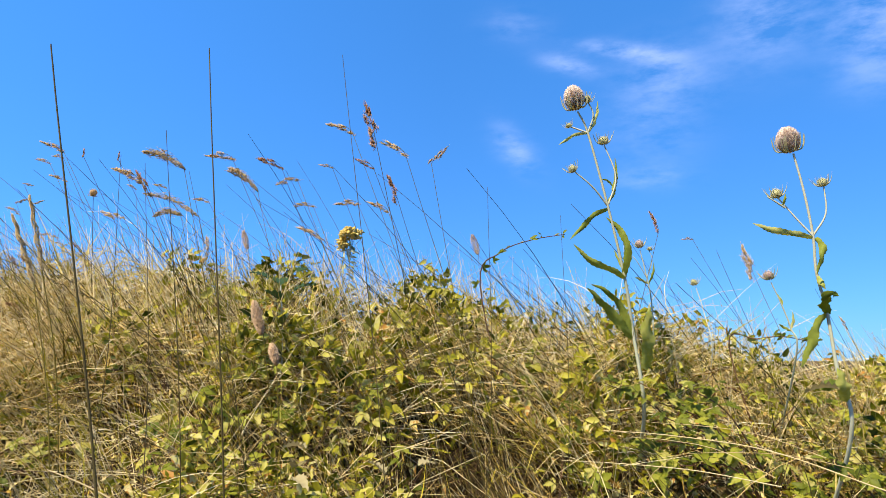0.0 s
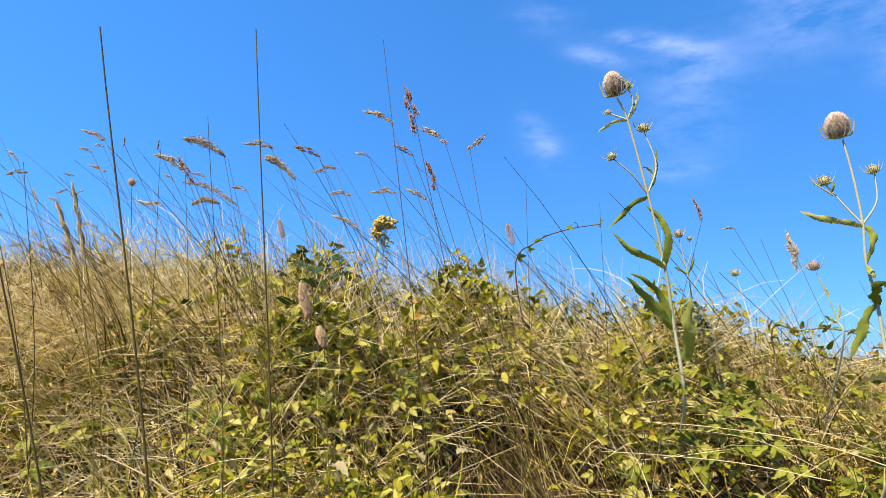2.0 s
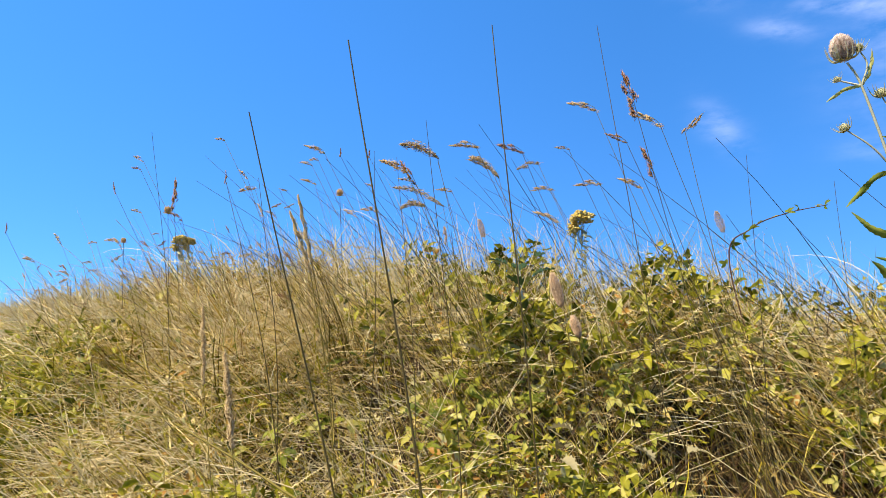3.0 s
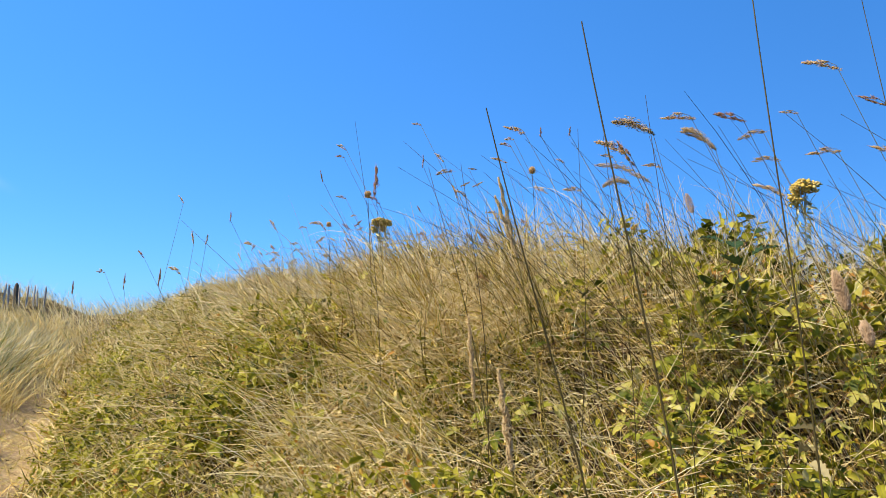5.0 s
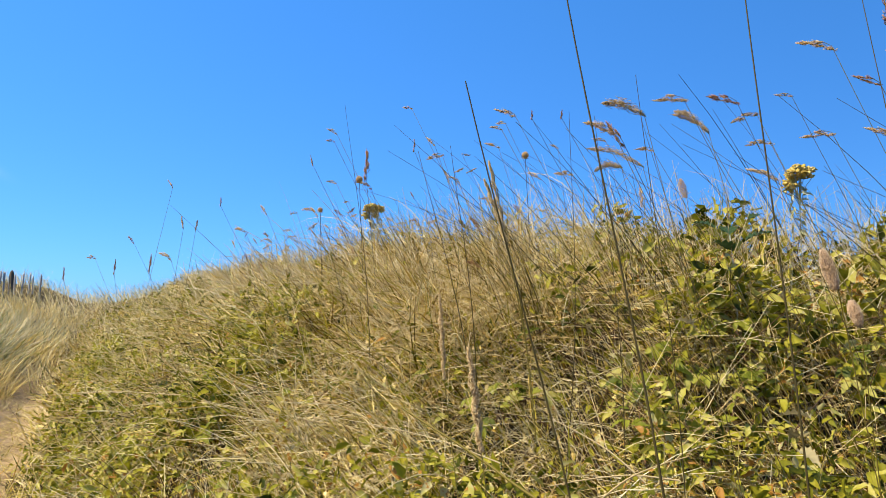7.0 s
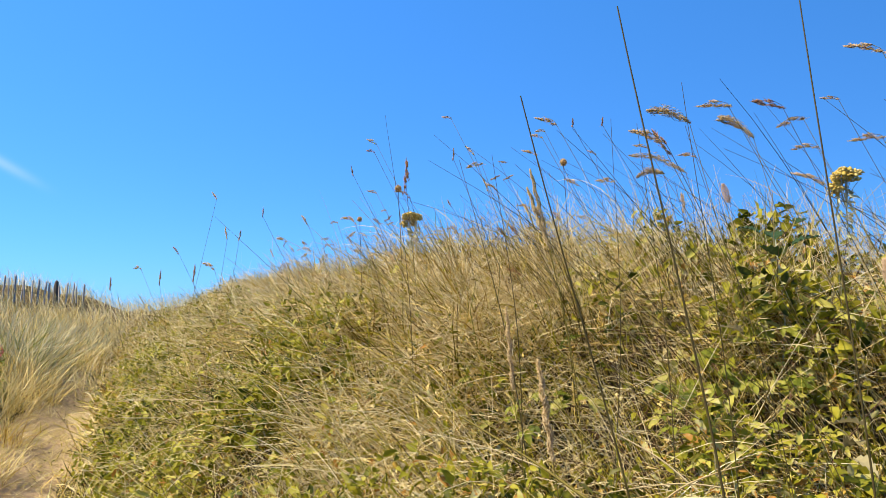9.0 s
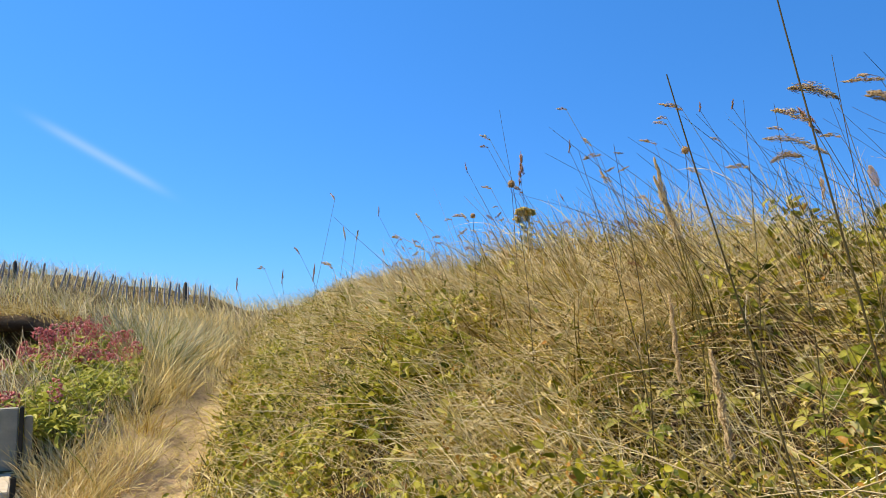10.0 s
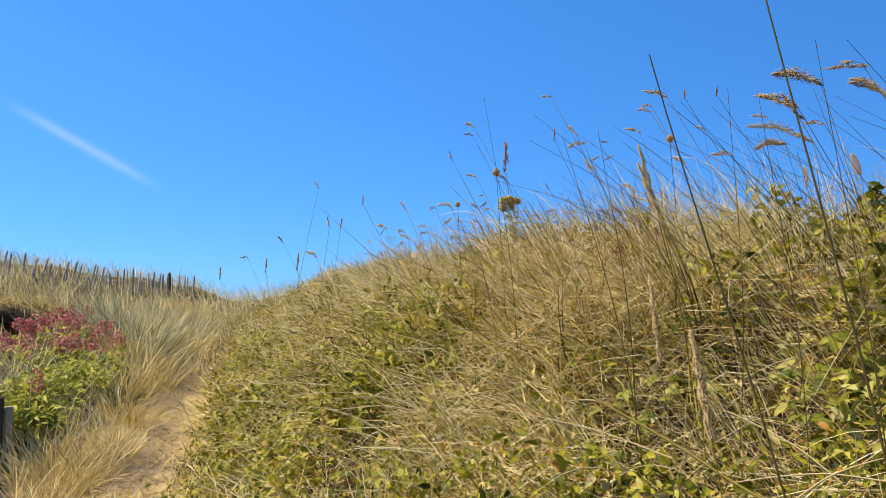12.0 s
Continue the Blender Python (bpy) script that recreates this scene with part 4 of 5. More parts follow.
def cocksfoot(c, axis, length, n=400):
    """A one-sided head: a loose lower cluster, then crowded ones that shrink towards a nodding tip."""
    axis = np.asarray(axis, float) / np.linalg.norm(axis)
    side = np.cross(axis, np.array((0.2, 1.0, 0.1)))
    side /= np.linalg.norm(side)
    length *= 1.15
    at = np.array((-0.5, -0.2, -0.05, 0.12, 0.28, 0.42)) + rng.normal(0, 0.03, 6)
    big = np.array((0.85, 1.0, 1.0, 0.85, 0.65, 0.45)) * rng.uniform(0.7, 1.2, 6)
    off = np.array((0.10, 0.05, -0.06, 0.05, -0.03, 0.0)) + rng.normal(0, 0.02, 6)
    k = rng.integers(0, 6, n)
    pos = np.asarray(c) + length * (axis * (at[k] + rng.normal(0, 0.075, n))[:, None] + side * off[k][:, None] + rng.normal(0, 0.034, (n, 3)) * big[k][:, None])
    pos[:, 2] -= 0.22 * length * np.clip(at[k] + 0.3, 0, 1) ** 2 * (1 - abs(axis[2]))
    d = axis + side * np.sign(off[k])[:, None] * 0.3 + rng.normal(0, 0.22, (n, 3))
    return scatter(SPV * np.array((0.8, 0.8, 1.7)), SPF, frames_of(d, rng.uniform(0, 6, n)), pos, rng.uniform(0.055, 0.085, n) * max(length, 0.03))


def plume(path, n=460, spread=0.0048):
    """A long drooping panicle."""
    p = smooth_path(path, 8)
    k = rng.integers(0, len(p) - 1, n)
    t = rng.random(n)[:, None]
    pos = p[k] * (1 - t) + p[k + 1] * t
    s = np.sin(np.pi * (k + t[:, 0]) / (len(p) - 1)) ** 0.6
    pos = pos + rng.normal(0, 1, (n, 3)) * (spread * s)[:, None]
    d = (p[k + 1] - p[k]) / np.linalg.norm(p[k + 1] - p[k], axis=1)[:, None] + rng.normal(0, 0.25, (n, 3))
    return scatter(SPV * np.array((0.7, 0.7, 1.8)), SPF, frames_of(d, rng.uniform(0, 6, n)), pos, rng.uniform(0.004, 0.0075, n))


def stem_to(head, lean=0.28, side=0.0):
    """Points of a stem from the ground to a head, leaning with the wind."""
    hx, hy, hz = head
    g = h1(hx, hy)
    tall = max(0.25, hz - g)
    bx, by = hx + lean * tall, hy + side * tall
    bz = h1(bx, by)
    return (bx, by, bz), [(0, 0, 0), ((hx - bx) * 0.35, (hy - by) * 0.4, (hz - bz) * 0.45), (hx - bx, hy - by, hz - bz)]


def cocksfoot_stem(head, axis, length, dark=False, lean=0.28, second=None):
    ax = np.asarray(axis, float) / np.linalg.norm(axis)
    neck = np.asarray(head) - ax * length * 0.6
    base, path = stem_to(tuple(neck), lean * 1.3 + 0.08)
    tip = np.asarray(head) - np.asarray(base)
    end = np.asarray(path[-1])
    nod = [end + (tip + ax * length * 0.3 - end) * u + np.array((0, 0, 0.12 * length * math.sin(math.pi * u))) for u in (0.3, 0.65, 1.0)]
    e = thing("cocksfoot_grass", base, "dry cocksfoot grass stem with a dark reddish-brown seed head" if dark else "dry cocksfoot grass stem with a tawny seed head", "grass stem", "cocksfoot stems")
    part("stem", tube(np.vstack([smooth_path(path, 6), nod]), 0.0010, 0.0005, 5), M_STALK if not dark else M_DARKSTEM, e)
    part("seed_head", cocksfoot(tip, axis, length), M_HEADDARK if dark else M_HEAD, e)
    if second:
        part("seed_head", cocksfoot(np.array(second) - np.array(base), (axis[0] + 0.3, axis[1], axis[2] - 0.4), length * 0.6, 20), M_HEADDARK if dark else M_HEAD, e)


for head, axis, length, dark, lean in (
        ((-1.003, 1.709, 1.841), (-0.9, 0, 0.35), 0.05, False, 0.3), ((-1.068, 1.786, 1.823), (-0.9, 0, 0.3), 0.03, False, 0.3),
        ((-0.610, 1.296, 1.653), (-0.8, 0, 0.4), 0.05, False, 0.25), ((-0.584, 1.309, 1.640), (-0.6, 0, 0.8), 0.045, True, 0.25),
        ((-0.866, 1.784, 1.673), (-0.9, 0, 0.1), 0.04, False, 0.3), ((-0.568, 1.692, 1.809), (-0.8, 0, 0.1), 0.055, False, 0.25),
        ((-0.461, 1.777, 1.817), (-0.8, 0, 0.3), 0.055, True, 0.22), ((-0.416, 1.789, 1.769), (-0.9, 0, -0.2), 0.045, False, 0.25),
        ((-0.260, 1.668, 1.875), (-0.9, 0, 0.3), 0.055, False, 0.2), ((-0.140, 1.281, 1.749), (-0.3, 0, 1), 0.065, True, 0.08),
        ((-0.111, 1.485, 1.767), (-0.8, 0, 0.45), 0.05, False, 0.15), ((-0.173, 1.478, 1.727), (-0.8, 0, 0.4), 0.035, True, 0.2),
        ((-0.010, 1.591, 1.778), (0.6, 0, 0.7), 0.045, False, 0.05), ((-0.112, 1.485, 1.673), (-0.4, 0, 0.9), 0.05, True, 0.15)):
    cocksfoot_stem(head, axis, length, dark, lean)
for head, axis, length, dark, lean in (
        ((-0.152, 1.582, 1.654), (-0.7, 0, 0.3), 0.04, False, 0.2), ((-0.402, 1.946, 1.739), (-1, 0, 0.1), 0.045, False, 0.3),
        ((-0.404, 2.047, 1.678), (-0.9, 0, 0.4), 0.06, False, 0.3), ((-0.267, 1.869, 1.727), (-1, 0, 0.0), 0.05, False, 0.3),
        ((0.505, 1.621, 1.624), (-0.4, 0, 0.9), 0.04, True, -0.25), ((0.812, 1.828, 1.560), (-0.35, 0, 0.9), 0.075, False, 0.2),
        ((-0.342, 1.958, 1.858), (-0.9, 0, 0.2), 0.03, False, 0.3), ((-0.552, 1.803, 1.790), (-0.8, 0, 0.4), 0.05, False, 0.3),
        ((-0.778, 2.254, 1.670), (-0.2, 0, 1), 0.05, False, 0.1), ((0.742, 2.070, 1.660), (-0.9, 0, 0.0), 0.025, False, 0.3),
        ((1.150, 1.995, 1.403), (-0.5, 0, 0.8), 0.03, False, 0.2), ((-0.939, 1.746, 1.832), (0, 0, 1), 0.018, True, 0.3)):
    cocksfoot_stem(head, axis, length, dark, lean)
for head, axis, length, dark, lean in (
        ((-1.493, 1.968, 1.988), (-0.9, 0, 0.2), 0.03, False, 0.3), ((-0.881, 1.816, 1.845), (0, 0, 1), 0.02, True, 0.3),
        ((-1.169, 2.026, 1.908), (-0.9, 0.2, 0.1), 0.03, False, 0.25), ((-1.829, 1.977, 1.952), (-0.8, 0, 0.4), 0.04, False, 0.3),
        ((-1.832, 1.974, 1.914), (-0.9, 0, 0.2), 0.03, True, 0.3), ((-1.665, 1.975, 1.808), (0, 0, 1), 0.075, True, 0.02),
        ((-1.412, 2.016, 1.822), (-0.9, 0, -0.1), 0.05, False, 0.2), ((-2.534, 1.840, 1.791), (-0.6, 0, 0.6), 0.035, False, -0.3),
        ((-2.502, 1.879, 1.637), (-0.3, 0, 0.8), 0.04, False, -0.2), ((-2.466, 1.920, 1.631), (0.2, 0, 0.9), 0.035, False, -0.2),
        ((-2.937, 2.137, 1.541), (-0.9, 0, 0.3), 0.07, False, 0.2), ((-3.025, 2.022, 1.605), (-0.7, 0, 0.5), 0.04, True, 0.3),
        ((-3.453, 2.107, 1.543), (-0.9, 0, 0.1), 0.05, False, 0.3), ((-2.429, 2.109, 1.632), (-0.9, 0, 0.2), 0.05, False, 0.3)):
    cocksfoot_stem(head, axis, length, dark, lean)
for head, axis, length, dark, lean in (
        ((-2.132, 2.115, 1.685), (-0.9, 0, 0.0), 0.03, False, 0.2), ((-2.407, 1.986, 1.730), (0, 0, 1), 0.03, True, 0.3),
        ((-3.226, 2.085, 1.486), (0.1, 0, 1), 0.05, True, 0.1), ((-3.054, 2.150, 1.505), (0.1, 0, 1), 0.06, True, 0.1),
        ((-1.424, 2.010, 1.874), (-0.7, 0, 0.6), 0.035, False, 0.2), ((-1.471, 1.982, 1.858), (0, 0, 1), 0.03, True, 0.25),
        ((-1.826, 1.979, 1.763), (-0.9, 0, 0.2), 0.035, False, 0.3), ((-1.882, 1.934, 1.837), (-0.3, 0, 0.9), 0.03, True, 0.3),
        ((-0.673, 1.872, 1.737), (-0.9, 0, 0.1), 0.035, False, 0.3), ((-0.817, 1.940, 1.794), (-0.8, 0, 0.2), 0.03, False, 0.3),
        ((-2.290, 2.106, 1.708), (-0.6, 0, 0.6), 0.04, False, 0.25), ((-3.858, 2.215, 1.474), (0, 0, 1), 0.05, True, 0.2)):
    cocksfoot_stem(head, axis, length, dark, lean)


for k in range(85):
    x = rng.uniform(-4.3, -1.2)
    y = float(foot_of(x)) + float(wide(x)) * rng.uniform(0.75, 1.2)
    head = (x, y, h1(x, y) + rng.uniform(0.32, 0.62))
    cocksfoot_stem(head, (rng.choice((-0.9, -0.5, 0.6)), 0, rng.uniform(-0.1, 0.9)), rng.uniform(0.028, 0.055), k % 3 == 0, rng.normal(0.25, 0.15))


def plume_stem(path, label="tall grass with a long drooping golden plume"):
    end = path[-1]
    base, p = stem_to(end, 0.2)
    e = thing("plume_grass", base, label, "grass stem", "plume grasses")
    part("stem", tube(smooth_path(p, 6), 0.0012, 0.0006, 5), M_STALK, e)
    part("plume", plume([np.array(q) - np.array(base) for q in path]), M_PLUME, e)


plume_stem([(-0.648, 1.444, 1.742), (-0.610, 1.461, 1.738), (-0.571, 1.478, 1.714)])
plume_stem([(-0.574, 1.796, 1.804), (-0.538, 1.807, 1.788), (-0.500, 1.818, 1.747)])
plume_stem([(-0.816, 1.837, 1.744), (-0.744, 1.856, 1.732), (-0.675, 1.872, 1.687)])
plume_stem([(-0.827, 1.937, 1.702), (-0.794, 1.946, 1.719), (-0.757, 1.956, 1.709)])


def spike_stem(a, b, r, label, stem_r=0.0016, material=None):
    """A stiff cylindrical flower spike from b (lower end) to a (tip)."""
    a, b = np.array(a), np.array(b)
    base = np.array((b[0] + 0.1, b[1], h1(b[0] + 0.1, b[1])))
    e = thing("marram_spike", tuple(base), label, "grass stem", "flower spikes")
    part("stem", tube(smooth_path([(0, 0, 0), (b - base) * 0.6 + np.array((0.02, 0, 0)), b - base], 6), stem_r, stem_r * 0.8, 6), M_STALK, e)
    n = 1300
    t = rng.random(n)
    ax = a - b
    rad = r * np.sin(np.pi * np.clip(0.12 + 0.86 * t, 0, 1)) ** 0.6
    ph = rng.uniform(0, 6.28, n)
    R3 = frames_of(ax[None], np.zeros(1))[0]
    out = (np.stack([np.cos(ph), np.sin(ph), 0 * ph], 1) @ R3.T)
    pos = (b - base) + ax * t[:, None] + out * (rad * 0.6 * (0.8 + 0.5 * np.sin(23 * t + ph)))[:, None]
    d = ax / np.linalg.norm(ax) + out * 0.6 + rng.normal(0, 0.25, (n, 3))
    part("spike", scatter(SPV * np.array((1.2, 1.2, 1)), SPF, frames_of(d, ph), pos, r * rng.uniform(0.4, 0.95, n)), material or M_SPIKE, e)


spike_stem((-1.059, 1.728, 1.713), (-1.022, 1.750, 1.523), 0.0085, "pale grey-green cylindrical grass spike above the crest")
spike_stem((-0.477, 0.538, 1.274), (-0.462, 0.533, 1.195), 0.0042, "pale fluffy cylindrical grass spike in the mat", 0.0006, M_PLUME)
spike_stem((-0.520, 0.564, 1.318), (-0.510, 0.557, 1.246), 0.0030, "narrow straw-coloured grass spike in the mat", 0.0005, M_PLUME)
spike_stem((-0.966, 1.519, 1.619), (-0.920, 1.547, 1.469), 0.008, "pale straw grass spike")


def round_head(c, r, stem_lean, label, green=False):
    base, p = stem_to(c, stem_lean)
    e = thing("scabious", base, label, "wildflower", "seed-head flowers")
    part("stem", tube(smooth_path(p, 6), 0.0014, 0.001, 5), M_DARKSTEM, e)
    part("seed_head", cone_mesh(p[-1], (0, 0, 1), r, r * 1.7, 60), M_HEAD if not green else M_SPIKE, e)
    for b in bract_mesh(p[-1], (0, 0, 1), r, r * 1.6, 9, 0.4, 0.9):
        part("bract", b, M_SPIKE, e)


round_head((-1.257, 2.423, 1.889), 0.015, 0.05, "brown round seed head on a thin dark stalk")
round_head((-1.898, 2.238, 1.820), 0.0165, 0.06, "brown cup-shaped seed head on a branched stalk")
round_head((-2.116, 2.259, 1.713), 0.012, 0.05, "small brown seed head on a stalk")


def ragwort(c, r, label="dry ragwort with a flat yellow flower cluster", lean=0.0):
    base, p = stem_to(c, lean)
    e = thing("ragwort", base, label, "wildflower", "ragworts")
    part("stem", tube(smooth_path(p, 6), 0.0025, 0.0016, 6), M_TSTEM, e)
    c = np.array(p[-1])
    items = []
    n = 420
    a, u = rng.uniform(0, 6.28, n), rng.uniform(-0.55, 1.0, n)
    rho = np.sqrt(1 - u * u) * (1 + 0.22 * np.sin(3 * a + 1) + 0.15 * np.sin(7 * a + 3 * u)) * rng.uniform(0.7, 1.0, n)
    pos = c + r * np.stack([0.85 * rho * np.cos(a), 0.85 * rho * np.sin(a), 0.62 * u * rng.uniform(0.75, 1.05, n)], 1)
    low = rng.random(n) < 0.25
    pos[low] = c + r * (np.array((-0.55, -0.1, -0.75)) + rng.normal(0, 0.2, (int(low.sum()), 3)))
    petal = np.array([(0, 0, -0.3)] + [(math.cos(k * 1.0472), math.sin(k * 1.0472), 0.1 * (k % 2)) for k in range(6)] + [(0, 0, 0.35)])
    pf = np.array([(0, 1 + (k + 1) % 6, 1 + k) for k in range(6)] + [(7, 1 + k, 1 + (k + 1) % 6) for k in range(6)])
    part("flower_head", scatter(petal, pf, frames_of(np.array((0, -0.4, 1.0)) + rng.normal(0, 0.5, (n, 3)), a), pos, r * rng.uniform(0.12, 0.19, n)), M_YELLOW, e)
    for k in range(0, n, 30):
        items.append(tube([c + np.array((0, 0, -r * 2.2)), (c + pos[k]) / 2 + np.array((0, 0, -r * 0.7)), pos[k]], 0.0011, 0.0007, 4))
    part("stalks", join(items), M_TSTEM, e)
    m = 34
    t, ang = rng.uniform(0.0, 1.0, m), rng.uniform(0, 6.28, m)
    low = c - np.array((0, 0, r * 1.1)) + np.stack([0.35 * r * np.cos(ang), 0.35 * r * np.sin(ang), -t * r * 3.4], 1)
    part("leaves", scatter(LV * np.array((0.6, 1, 1)), LF, frames_of(np.stack([np.cos(ang), np.sin(ang), 0.7 + 0 * ang], 1), ang), low, r * rng.uniform(0.5, 0.9, m)), M_TBRACT, e, "narrow withered grey-green leaves")


ragwort((-0.341, 2.495, 1.747), 0.046)
ragwort((-2.008, 2.467, 1.737), 0.036, lean=0.05)
ragwort((-2.026, 2.546, 1.745), 0.03, "small ragwort with dull yellow flowers")

# dark broad leaf clump on the crest
e = thing("dock_plant", (-0.50, 2.05, h1(-0.50, 2.05)), "low plant with broad dark green leaves on the crest", "weed")
cc = np.array((-0.498, 2.113, 1.522)) - np.array(e.location)
part("stem", tube(smooth_path([(0, 0, 0), cc * 0.5 + np.array((0.02, 0, 0)), cc], 5), 0.003, 0.002, 6), M_TSTEM, e)
for dx, dy, dz, s, rz in ((0, 0, 0, 0.075, 0.3), (0.04, 0.0, -0.02, 0.07, -1.2), (-0.04, 0.01, 0.02, 0.06, 1.4), (0.01, -0.02, -0.05, 0.07, 2.6), (0.05, 0, 0.04, 0.05, -0.4)):
    ob = part("leaf", (LV2 * s * np.array((1.2, 1, 1)), LF2), M_LEAFDARK, e)
    ob.location = cc + np.array((dx, dy, dz))
    ob.rotation_euler = (0.7, 0.2 * dx / 0.04, rz)

# long bramble runner along the crest, with sparse leaves
for pts, lab in (([(0.124, 2.297, 1.542), (0.191, 2.292, 1.650), (0.301, 2.331, 1.700), (0.424, 2.362, 1.726)], "bare bramble runner reaching into the sky"),
                 ([(0.872, 2.128, 1.339), (0.945, 2.097, 1.358), (1.008, 2.067, 1.364), (1.079, 2.031, 1.347)], "thin bramble runner with small dark leaves"),
                 ([(-4.196, 2.430, 1.281), (-4.121, 2.547, 1.307), (-4.020, 2.694, 1.326), (-3.956, 2.781, 1.293)], "dead bare bramble runner lying along the crest")):
    if "dead" in lab:
        pts = [(q[0], q[1], h1(q[0], q[1]) + 0.33) for q in pts]
    b = Vector(pts[0])
    g = Vector((b.x + 0.1, b.y, h1(b.x + 0.1, b.y)))
    e = thing("bramble_runner", g, lab, "bramble", "bramble runners")
    p = smooth_path([(0, 0, 0)] + [tuple(Vector(q) - g) for q in pts], 6)
    part("cane", tube(p, 0.0028, 0.0012, 6), M_CANE, e)
    if "dead" not in lab:
        for q in p[6::2]:
            ob = part("leaf", LEAF_MESH, None, e)
            ob.location = q + rng.normal(0, 0.006, 3)
            ob.rotation_euler = (rng.normal(0.6, 0.5), rng.normal(0, 0.5), rng.uniform(0, 6.28))
            ob.scale = [rng.uniform(0.4, 0.75)] * 3

# ---- long wiry stems close by ----


def wiry(base, tip, r, bow=0.03, label="long dark wiry grass stem swaying close by"):
    bx, by = base[:2]
    b = np.array((bx, by, h1(bx, by)))
    t = np.array(tip) - b
    e = thing("wiry_stem", tuple(b), label, "grass stem", "wiry stems")
    part("stem", tube(smooth_path([(0, 0, 0), t * 0.5 + np.array((bow, 0, bow * 0.5)), t], 10), r, r * 0.35, 6), M_DARKSTEM, e)


wiry((-0.34, 0.82), (-0.505, 0.838, 1.700), 0.0027, 0.05)
wiry((-0.24, 0.82), (-0.305, 0.850, 1.700), 0.0021, 0.03)
wiry((-0.41, 0.84), (-0.590, 0.735, 1.570), 0.0022, 0.06)
wiry((-0.45, 1.25), (-0.540, 1.296, 1.740), 0.0016)
g = Vector((-0.20, 0.655, h1(-0.20, 0.655)))
e = thing("bowed_grass", g, "bowed olive grass stem arching low close by", "grass stem", "wiry stems")
part("stem", tube(smooth_path([tuple(Vector(q) - g) for q in (g, (-0.27, 0.67, 0.80), (-0.40, 0.685, 1.06), (-0.52, 0.70, 1.135), (-0.66, 0.717, 1.192))], 8), 0.0022, 0.0011, 7), M_STALK, e)
wiry((-0.95, 1.55), (-1.234, 1.638, 1.742), 0.0018)
wiry((-0.78, 1.5), (-0.810, 1.681, 1.807), 0.0015)
wiry((-0.60, 1.4), (-0.735, 1.652, 1.777), 0.0015)
wiry((-1.02, 1.6), (-1.114, 1.609, 1.737), 0.0017)
wiry((0.05, 1.6), (0.115, 1.738, 1.737), 0.0013)
wiry((0.25, 1.7), (0.315, 1.817, 1.679), 0.0013)
wiry((-0.35, 1.5), (-0.615, 1.624, 1.749), 0.0014)
wiry((-0.05, 1.1), (-0.193, 1.254, 1.876), 0.0015)
wiry((-1.45, 1.75), (-1.604, 1.771, 1.962), 0.0014)
wiry((-1.75, 2.0), (-2.531, 1.844, 1.703), 0.0016)
wiry((0.85, 1.75), (0.586, 1.805, 1.508), 0.0013)
wiry((0.98, 1.8), (0.724, 1.810, 1.584), 0.0012)


def olive_tuft(base, tips, n):
    """A bundle of stiff stems fanning from one root."""
    b = np.array((base[0], base[1], h1(base[0], base[1])))
    e = thing("grass_tuft", tuple(b), "tuft of stiff olive-brown grass stems leaning with the wind", "grass tuft", "stiff tufts")
    t0 = np.array(tips) - b
    for k in range(n):
        t = t0 * rng.uniform(0.6, 1.0) + np.array((rng.normal(0, 0.055), rng.normal(0, 0.05), rng.normal(0, 0.03)))
        r0 = rng.normal(0, 0.018, 3) * np.array((1, 1, 0))
        part("stem", tube(smooth_path([r0, r0 + t * 0.5 + np.array((0.02, 0, 0.03)), r0 + t], 5), rng.uniform(0.0009, 0.0014), 0.0005, 4), M_STALK if k % 3 else M_DARKSTEM, e)


olive_tuft((-1.041, 2.099, 1.142), (-1.092, 1.732, 1.596), 24)
olive_tuft((-0.775, 2.260, 1.340), (-0.845, 2.036, 1.772), 16)
olive_tuft((-1.651, 2.387, 1.352), (-1.638, 1.993, 1.718), 12)
olive_tuft((-0.623, 2.262, 1.333), (-0.727, 2.060, 1.638), 12)


def broad_leaf(c, count, label="broad dark green leaves low in the grass"):
    c = np.array(c)
    g = np.array((c[0], c[1] + 0.04, h1(c[0], c[1] + 0.04)))
    e = thing("dock_plant", tuple(g), label, "weed", "broad-leaved weeds")
    d = c - g
    for k in range(count):
        q = d + np.array((rng.normal(0, 0.05), rng.normal(0, 0.03), rng.normal(0, 0.03)))
        part("stem", tube(smooth_path([(0, 0, 0), q * 0.6, q], 4), 0.0012, 0.0008, 5), M_CANE, e)
        ob = part("leaf", (LV2 * np.array((1.1, 1, 0.8)) * rng.uniform(0.055, 0.085), LF2), M_LEAFDARK if k % 3 else M_GREEN, e)
        ob.location = q
        ob.rotation_euler = (rng.normal(0.7, 0.3), rng.normal(0, 0.3), rng.uniform(0, 6.28))


broad_leaf((-1.098, 1.795, 0.948), 8)
broad_leaf((-2.173, 1.941, 1.003), 9)
broad_leaf((-2.211, 1.815, 0.822), 6)


